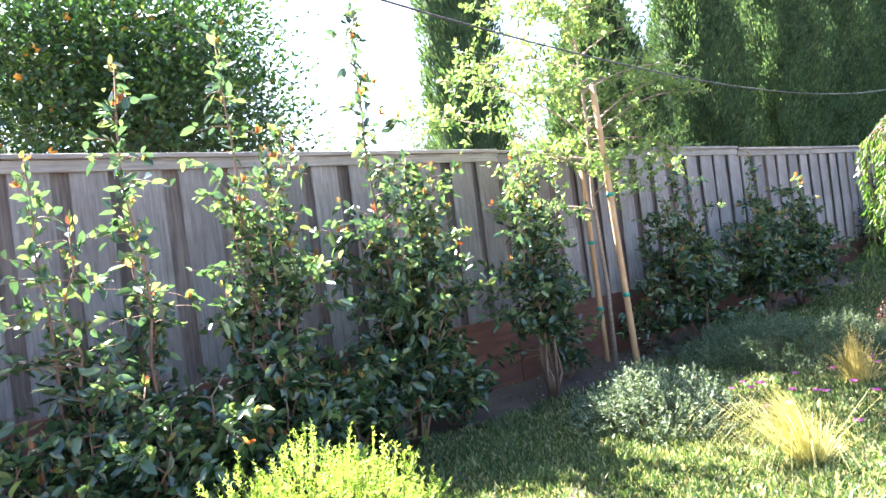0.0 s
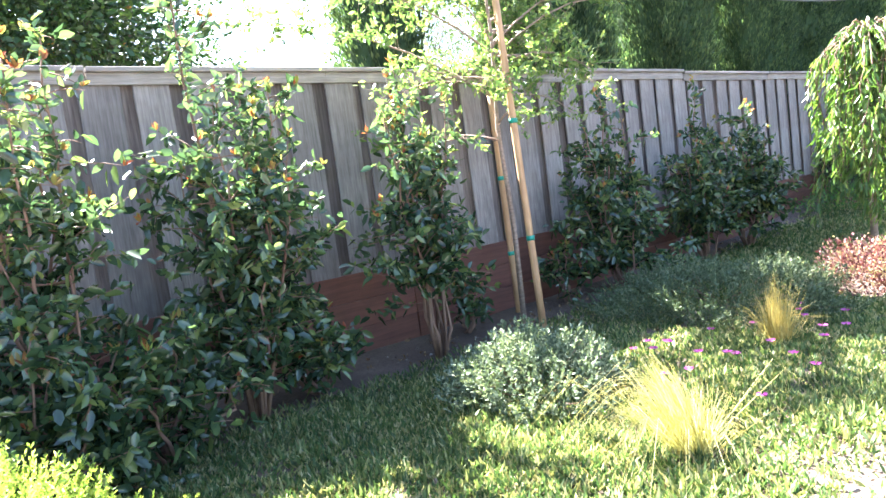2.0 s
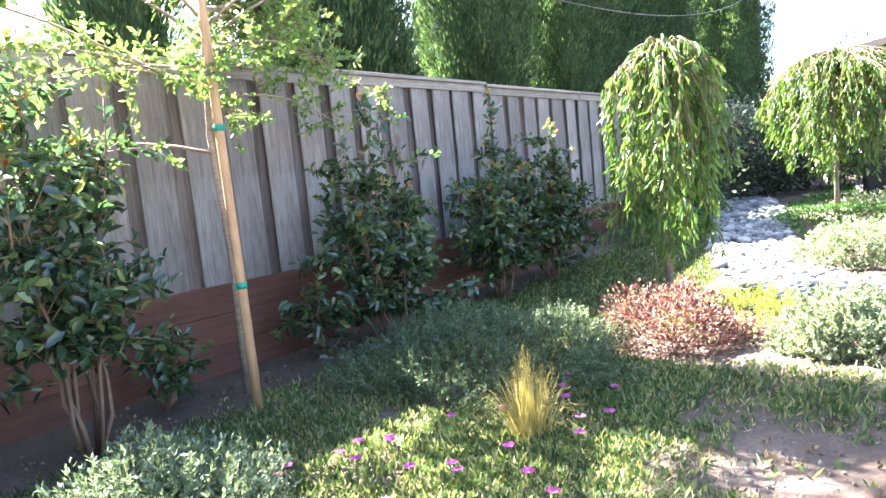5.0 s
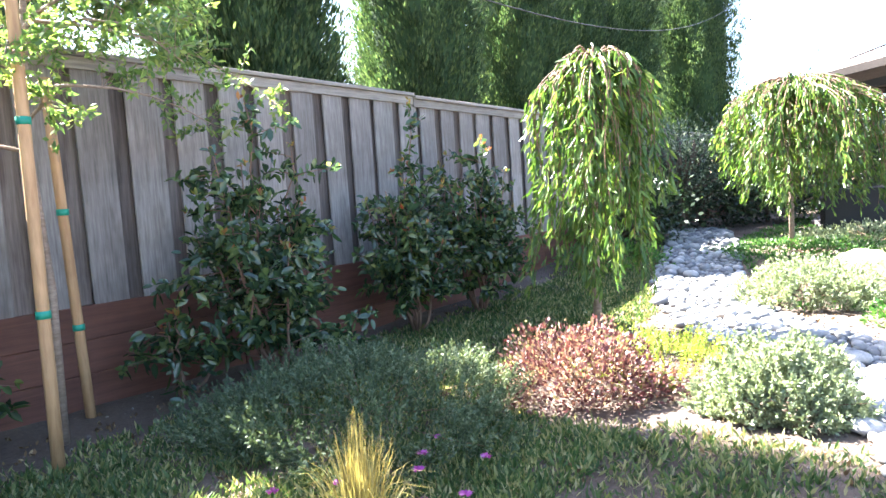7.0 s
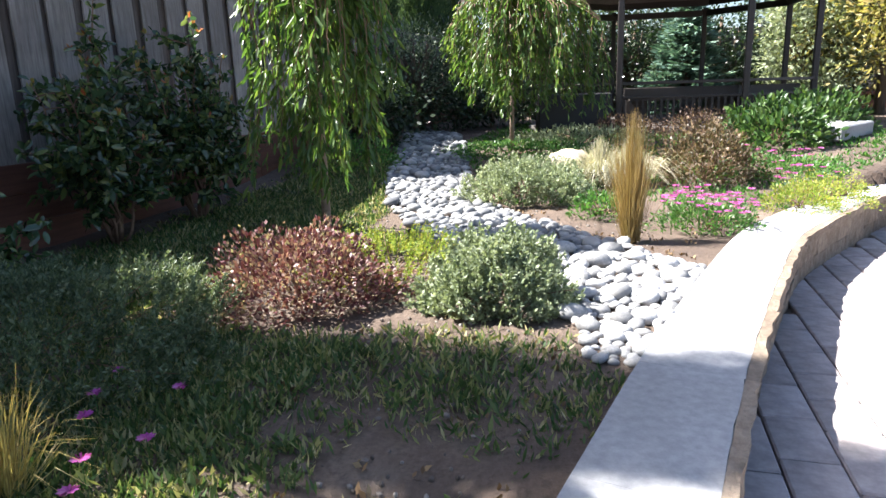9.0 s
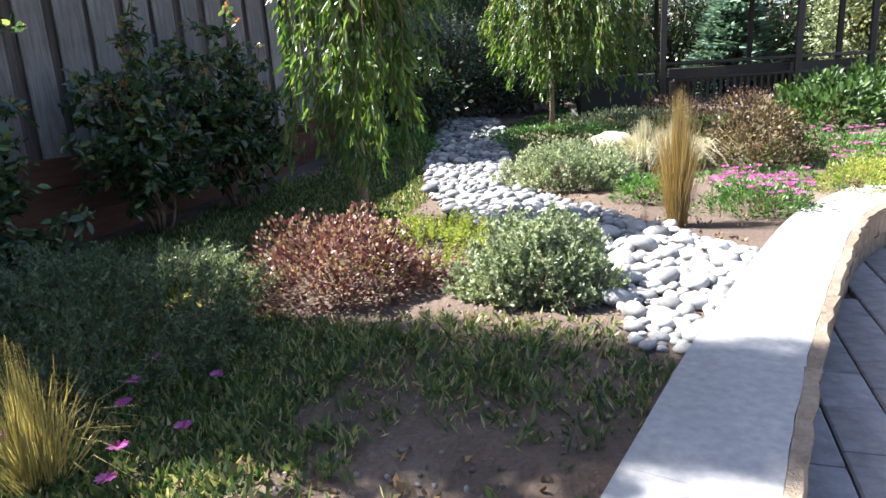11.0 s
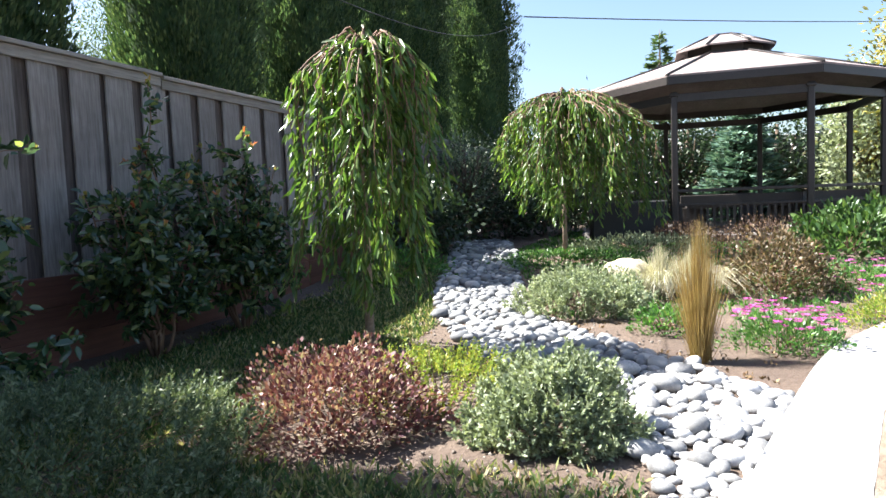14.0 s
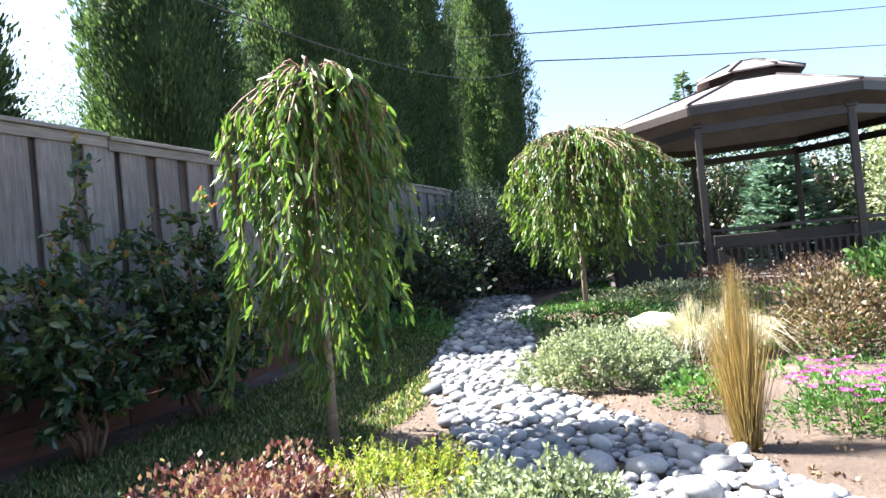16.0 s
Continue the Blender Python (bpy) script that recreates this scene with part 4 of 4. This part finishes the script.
def broad_tree(name, label, x, y, h, crown_z, rx, rz, n, mat, leaf, wid, limbs=9, fruit=0, gap=0.3):
    """A tree with limbs and leaf clumps on them, open between the clumps."""
    t = thing(name, label, "tree", pose(x, y, 0))
    paths, rad, pos, ax, fr = [], [], [], [], []
    put("trunk", tubes("trunk", [[(0, 0, -0.05), (0.05, 0, crown_z * 0.5), (0, 0.05, crown_z), (0, 0, crown_z + rz * 0.7)]], [(0.05 * h * 0.5, 0.04)], 9), DARK_BARK, t)
    clumps = 16 * limbs // 2
    for s in range(clumps):
        a, e = rng.uniform(0, 6.283), math.asin(rng.uniform(-0.7, 1))
        k = rng.uniform(0.55, 1.05)
        c = np.array([math.cos(a) * math.cos(e) * rx * k, math.sin(a) * math.cos(e) * rx * k, crown_z + math.sin(e) * rz * k])
        if s < limbs * 3:
            b = np.array([0, 0, crown_z - rz * 0.3])
            paths.append(np.stack([b, b * 0.5 + c * 0.5 + (0, 0, -0.1), c]))
            rad.append((0.05, 0.012))
        m = n // clumps
        q = rng.normal(0, 1, (m, 3)) * rx * gap * 0.5
        pos.append(c + q)
        ax.append(q + rng.normal(0, rx * 0.12, (m, 3)) + (0, 0, 0.05))
        if fruit and s % 2 == 0:
            fr.append(c + rng.normal(0, rx * 0.14, (fruit, 3)))
    for pth, rd in zip(paths, rad):
        put("limb", tubes("limb", [pth], [rd], 6), DARK_BARK, t)
    pos, ax = np.concatenate(pos), np.concatenate(ax)
    size = leaf * rng.uniform(0.6, 1.3, len(pos))
    put("crown", leaves("crown", pos, ax, size, size * wid, 0.2, False), mat, t)
    if fruit:
        bm = bmesh.new()
        bmesh.ops.create_icosphere(bm, subdivisions=2, radius=0.055)
        fm = bpy.data.meshes.new("orange")
        bm.to_mesh(fm)
        bm.free()
        fm.polygons.foreach_set("use_smooth", [True] * len(fm.polygons))
        for p in np.concatenate(fr):
            put("orange", fm, FRUIT, t, "ripe orange fruit", at=pose(*p))
    return t


broad_tree("orange_tree", "dense citrus tree with ripe oranges beyond the fence", 4.1, 11.0, 6.5, 4.3, 2.4, 2.4, 64000, L_ORANGE, 0.105, 0.5, 14, 2, 0.40)
broad_tree("garden_tree", "pale grey-green tree beyond the cypresses", 21.0, 15.0, 7.0, 4.8, 2.6, 2.4, 30000, L_FAR, 0.10, 0.35, 9, 0, 0.42)
broad_tree("garden_tree", "pale grey-green tree beyond the cypresses", 26.0, 13.5, 7.0, 5.0, 2.6, 2.6, 30000, L_FAR, 0.10, 0.35, 9, 0, 0.42)
broad_tree("garden_tree", "pale grey-green tree beyond the cypresses", 15.0, 15.5, 6.5, 4.6, 2.2, 2.4, 26000, L_FAR, 0.10, 0.35, 9, 0, 0.42)
broad_tree("back_shrub", "tall pale grey-leaved shrub beyond the stone bed", 17.7, 3.95, 2.3, 1.5, 0.75, 0.95, 4200, L_SILVER, 0.06, 0.5, 9, 0, 0.42)
broad_tree("back_shrub", "dark evergreen shrub at the end of the stone bed", 18.7, 3.9, 2.2, 1.2, 1.0, 1.1, 7000, L_SHADED_HEDGE, 0.09, 0.5, 9, 0, 0.42)
broad_tree("back_shrub", "dark evergreen shrub against the back fence", 20.2, 3.0, 2.0, 1.1, 1.0, 1.0, 7000, L_SHADED_HEDGE, 0.09, 0.5, 9, 0, 0.42)
broad_tree("back_shrub", "dark evergreen shrub in the fence corner", 15.6, 4.15, 1.6, 0.9, 0.8, 0.8, 5000, L_SHADED_HEDGE, 0.09, 0.5, 9, 0, 0.42)
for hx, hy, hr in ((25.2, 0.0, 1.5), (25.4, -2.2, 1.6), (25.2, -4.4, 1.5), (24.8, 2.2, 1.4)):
    broad_tree("dark_shrub", "dense dark evergreen shrub along the back fence", hx, hy, 3.4, 1.7, hr, 1.7, 9000, L_SHADED_HEDGE, 0.11, 0.5, 9, 0, 0.45)
broad_tree("yellow_tree", "drooping yellow-leaved tree beyond the gazebo", 22.8, -5.3, 5.0, 2.9, 1.5, 2.5, 18000, L_WILLOW, 0.14, 0.4, 10, 0, 0.42)
broad_tree("hedge_tree", "green hedge tree with pale leaves beyond the gazebo", 23.0, -3.9, 4.0, 1.9, 0.95, 1.9, 12000, L_SAGE, 0.11, 0.5, 10, 0, 0.42)


def conifer(name, label, x, y, h, r, n, mat):
    t = thing(name, label, "tree", pose(x, y, 0))
    put("trunk", tubes("trunk", [[(0, 0, -0.05), (0, 0, h * 0.5), (0, 0, h)]], [(0.03 * h, 0.01)], 8), DARK_BARK, t)
    paths, rad, pos, ax = [], [], [], []
    for s in range(n):
        z = rng.uniform(0.06, 0.98)
        a = rng.uniform(0, 6.283)
        ln = r * (1.02 - z) * rng.uniform(0.75, 1.1)
        d = np.array([math.cos(a), math.sin(a), 0.12])
        c = np.array([0, 0, z * h]) + d * ln * np.linspace(0, 1, 4)[:, None]
        c[:, 2] -= 0.12 * ln * np.linspace(0, 1, 4) ** 2 - 0.1 * ln * np.linspace(0, 1, 4) ** 4
        paths.append(c)
        rad.append((0.012, 0.003))
        m = int(26 * ln + 8)
        u = rng.uniform(0.15, 1, m)
        p = np.stack([np.interp(u, np.linspace(0, 1, 4), c[:, i]) for i in range(3)], 1)
        pos.append(p + rng.normal(0, 0.02, p.shape))
        side = np.array([-d[1], d[0], 0]) * rng.choice((-1, 1), m)[:, None]
        ax.append(d + side * rng.uniform(0.3, 1.1, (m, 1)) + rng.normal(0, 0.25, (m, 3)))
    put("branch_growth", tubes("branch_growth", paths, rad, 4), DARK_BARK, t, kind="stuff")
    pos, ax = np.concatenate(pos), np.concatenate(ax)
    size = rng.uniform(0.12, 0.3, len(pos)) * (r / 1.8) ** 0.5
    put("crown", leaves("crown", pos, ax, size, size * 0.26, 0.2, False), mat, t)


conifer("blue_conifer", "young blue-green cedar behind the gazebo", 23.8, -1.25, 3.5, 1.6, 420, L_SPRUCE)
conifer("far_conifer", "dark conifer top beyond the back fence", 38.0, 1.05, 8.6, 2.6, 220, L_CYP)

# ---- gazebo ----
GX, GY, GF, GR = 19.83, -0.60, 0.47, 2.574
gazebo = thing("gazebo", "dark bronze octagonal garden gazebo with two-tier shingled roof", "gazebo", pose(GX, GY, GF))
ANG = [radians(160.3 + 45 * i) for i in range(8)]
CORNERS = [Vector((GR * math.cos(a), GR * math.sin(a), 0)) for a in ANG]
FLOOR = grain_mat("gazebo_floor", (0.10, 0.09, 0.085), (0.18, 0.16, 0.15), 20.0, None, 0.85, 0.3, 0.03)


def prism(name, r, z0, z1, mat, parent, label=""):
    bm = bmesh.new()
    lo = [bm.verts.new((r * math.cos(a), r * math.sin(a), z0)) for a in ANG]
    hi = [bm.verts.new((r * math.cos(a), r * math.sin(a), z1)) for a in ANG]
    bm.faces.new(lo[::-1])
    bm.faces.new(hi)
    for i in range(8):
        j = (i + 1) % 8
        bm.faces.new((lo[i], lo[j], hi[j], hi[i]))
    return part(name, bm, mat, parent, label)


prism("floor_slab", GR + 0.25, -0.4, 0.03, FLOOR, gazebo, "grey concrete floor slab")
POST_H = 2.34


def between(p, q, w, h, z):
    d = q - p
    bm = box_bm((d.length, w, h), (0, 0, 0), 0.006)
    bmesh.ops.transform(bm, matrix=Matrix.Translation((p + q) / 2 + Vector((0, 0, z))) @ Matrix.Rotation(math.atan2(d.y, d.x), 4, "Z"), verts=bm.verts)
    return bm


for i, p in enumerate(CORNERS):
    bm = box_bm((0.10, 0.10, POST_H), (p.x, p.y, POST_H / 2), 0.012)
    post = part("post", bm, GAZEBO, gazebo)
    part("capital", box_bm((0.15, 0.15, 0.06), (p.x, p.y, POST_H - 0.05), 0.015), GAZEBO, post)
    part("post_foot", box_bm((0.15, 0.15, 0.05), (p.x, p.y, 0.06), 0.01), GAZEBO, post)
    q = CORNERS[(i + 1) % 8]
    part("header_beam", between(p, q, 0.07, 0.13, POST_H - 0.10), GAZEBO, gazebo)
    if i not in (3, 6, 7):
        part("top_rail", between(p, q, 0.06, 0.05, 0.75), GAZEBO, gazebo)
        part("bottom_rail", between(p, q, 0.05, 0.05, 0.14), GAZEBO, gazebo)
        for kk in range(1, 20):
            c = p + (q - p) * kk / 20
            part("baluster", box_bm((0.035, 0.035, 0.38), (c.x, c.y, 0.33), 0), GAZEBO, gazebo)
        part("mid_rail", between(p, q, 0.05, 0.04, 0.52), GAZEBO, gazebo)


def roof_tier(r0, z0, r1, z1, th):
    for i in range(8):
        j = (i + 1) % 8
        bm = bmesh.new()
        c = [(r0, ANG[i], z0), (r0, ANG[j], z0), (r1, ANG[j], z1), (r1, ANG[i], z1)]
        lo = [bm.verts.new((r * math.cos(a), r * math.sin(a), z)) for r, a, z in c]
        hi = [bm.verts.new((r * math.cos(a), r * math.sin(a), z + th)) for r, a, z in c]
        bm.faces.new(lo[::-1])
        bm.faces.new(hi)
        for u in range(4):
            w = (u + 1) % 4
            bm.faces.new((lo[u], lo[w], hi[w], hi[u]))
        part("roof_panel", bm, ROOF, gazebo, "faded brown shingled roof panel")
        pts = [np.array((r0 * math.cos(ANG[i]), r0 * math.sin(ANG[i]), z0 + th)), np.array((r1 * math.cos(ANG[i]), r1 * math.sin(ANG[i]), z1 + th))]
        put("hip_rib", tubes("hip_rib", [pts], [(0.03, 0.03)], 6), GAZEBO, gazebo)


roof_tier(2.86, 2.55, 0.72, 3.22, 0.03)
prism("cupola_wall", 0.70, 3.20, 3.38, GAZEBO, gazebo)
roof_tier(0.92, 3.34, 0.30, 3.60, 0.03)
prism("roof_cap", 0.32, 3.58, 3.65, ROOF, gazebo)
for i in range(8):
    a, b = [Vector((2.84 * math.cos(t), 2.84 * math.sin(t), 0)) for t in (ANG[i], ANG[(i + 1) % 8])]
    part("eave_fascia", between(a, b, 0.03, 0.15, 2.50), GAZEBO, gazebo)

# benches inside the gazebo
for i in (0, 1, 4):
    p, q = CORNERS[i] * 0.86, CORNERS[(i + 1) % 8] * 0.86
    bench = thing("bench", "dark wooden bench along the gazebo rail", "bench", pose(GX, GY, GF + 0.03), "gazebo benches")
    part("seat", between(p * 0.94, q * 0.94, 0.42, 0.05, 0.45), BENCH, bench)
    part("backrest", between(p * 1.06, q * 1.06, 0.04, 0.16, 0.56), BENCH, bench)
    for f in (0.08, 0.92):
        c = (p * 0.94) * (1 - f) + (q * 0.94) * f
        part("leg", box_bm((0.07, 0.36, 0.43), (c.x, c.y, 0.215), 0.004), BENCH, bench)

# dark outdoor sofa seen from behind
sofa = thing("outdoor_sofa", "black wicker outdoor sofa seen from behind", "sofa", pose(17.0, 1.0, gz(17.0, 1.0), 0, 0, -78))
part("back_panel", box_bm((1.15, 0.10, 0.62), (0, -0.3, 0.39), 0.02), SOFA, sofa)
part("seat_base", box_bm((1.15, 0.6, 0.28), (0, 0.05, 0.24), 0.02), SOFA, sofa)
for s in (-0.52, 0.52):
    part("armrest", box_bm((0.11, 0.6, 0.48), (s, 0.05, 0.34), 0.02), SOFA, sofa)
    for yy in (-0.28, 0.3):
        part("foot", box_bm((0.06, 0.06, 0.1), (s, yy, 0.05), 0.005), SOFA, sofa)

# ---- boulder, slabs, lamp, cables ----
bl = stone_mesh(23, 3)
for v in bl.vertices:
    v.co *= 1 + 0.5 * abs(noise.noise(v.co * 2.3 + Vector((4, 1, 0)))) - 0.15
    v.co.z *= 1.25
boulder = put("boulder", bl, STONE_TAN, at=pose(13.3, 0.74, gz(13.3, 0.74) + 0.17, 10, 16, 60) @ Matrix.Scale(0.44, 4))
tagged(boulder, "pale tan sandstone boulder among the plants", "boulder")
for bx, by, bs in ((16.3, -2.75, 1.5), (17.6, -2.4, 0.6)):
    me = box_mesh("stone_slab", (bs, 0.55, 0.2), 0.02)
    tagged(put("stone_slab", me, CONCRETE, at=pose(bx, by, gz(bx, by) + 0.10, 0, 0, -30)), "pale stone edging slab beside the path", "slab", "edging slabs")
spot = thing("spotlight", "small black garden spotlight on a spike", "lamp", pose(10.2, 1.60, gz(10.2, 1.60)))
put("spike", tubes("spike", [[(0, 0, -0.05), (0, 0, 0.06)]], [(0.008, 0.008)], 6), LAMP, spot)
put("lamp_head", tubes("lamp_head", [[(-0.05, 0, 0.05), (0.0, 0.0, 0.09), (0.06, 0.0, 0.15)]], [(0.03, 0.05)], 12), LAMP, spot)


def cable(p, q, sag):
    u = np.linspace(0, 1, 24)[:, None]
    c = np.array(p) * (1 - u) + np.array(q) * u
    c[:, 2] -= sag * 4 * (u[:, 0] * (1 - u[:, 0]))
    tagged(put("overhead_cable", tubes("overhead_cable", [c], [(0.016, 0.016)], 5), WIRE), "black overhead cable sagging across the sky", "cable", "overhead cables")


run = np.linspace(-4.0, 22.0, 44)
low_line = np.stack([run, 1.5 + 0.1 * run, 2.857 - 0.152 * run + 0.014 * run ** 2 - 6.6e-5 * run ** 3], 1)
tagged(put("overhead_cable", tubes("overhead_cable", [low_line], [(0.005, 0.005)], 5), WIRE), "black overhead cable sagging along the fence", "cable", "overhead cables")
cable((22.0, 3.7, 5.58), (45.9, -13.6, 9.1), 0.12)
cable((22.2, 5.6, 6.6), (45.5, -13.8, 10.9), 0.12)


# ---- loose gravel on the bare soil ----
def gravel():
    ico = bmesh.new()
    bmesh.ops.create_icosphere(ico, subdivisions=1, radius=1.0)
    base = np.array([v.co for v in ico.verts])
    tri = np.array([[v.index for v in f.verts] for f in ico.faces])
    ico.free()
    n = 6800
    x, y = rng.uniform(3.5, 13.0, n), rng.uniform(-0.1, 4.7, n)
    keep = (y > wall_y(x) + 0.24) & (np.array([creek_gap(a, b) for a, b in zip(x, y)]) < 0.1)
    keep &= (y < 1.4) | ((x > 9) & (y < 2.4)) | (rng.uniform(0, 1, n) < 0.2)
    x, y = x[keep], y[keep]
    n = len(x)
    size = rng.uniform(0.004, 0.013, n) * np.where(rng.uniform(0, 1, n) < 0.06, 2.0, 1.0)
    v = base[None] * size[:, None, None] * rng.uniform(0.6, 1.3, (n, 1, 3)) * rng.uniform(0.85, 1.15, (n, len(base), 1))
    v += np.stack([x, y, ground_z(x, y) + size * 0.3], 1)[:, None]
    f = (tri[None] + np.arange(n)[:, None, None] * len(base)).reshape(-1, 3)
    me = mesh_from("loose_gravel", v.reshape(-1, 3), f)
    mat = island_mat("gravel_bits", [(0.0, (0.09, 0.07, 0.055)), (0.6, (0.15, 0.12, 0.1)), (1.0, (0.28, 0.25, 0.22))], 60, 0.9, 0.2)
    tagged(put("loose_gravel", me, mat), "scattered small gravel on the bare soil", "gravel", kind="stuff")


gravel()
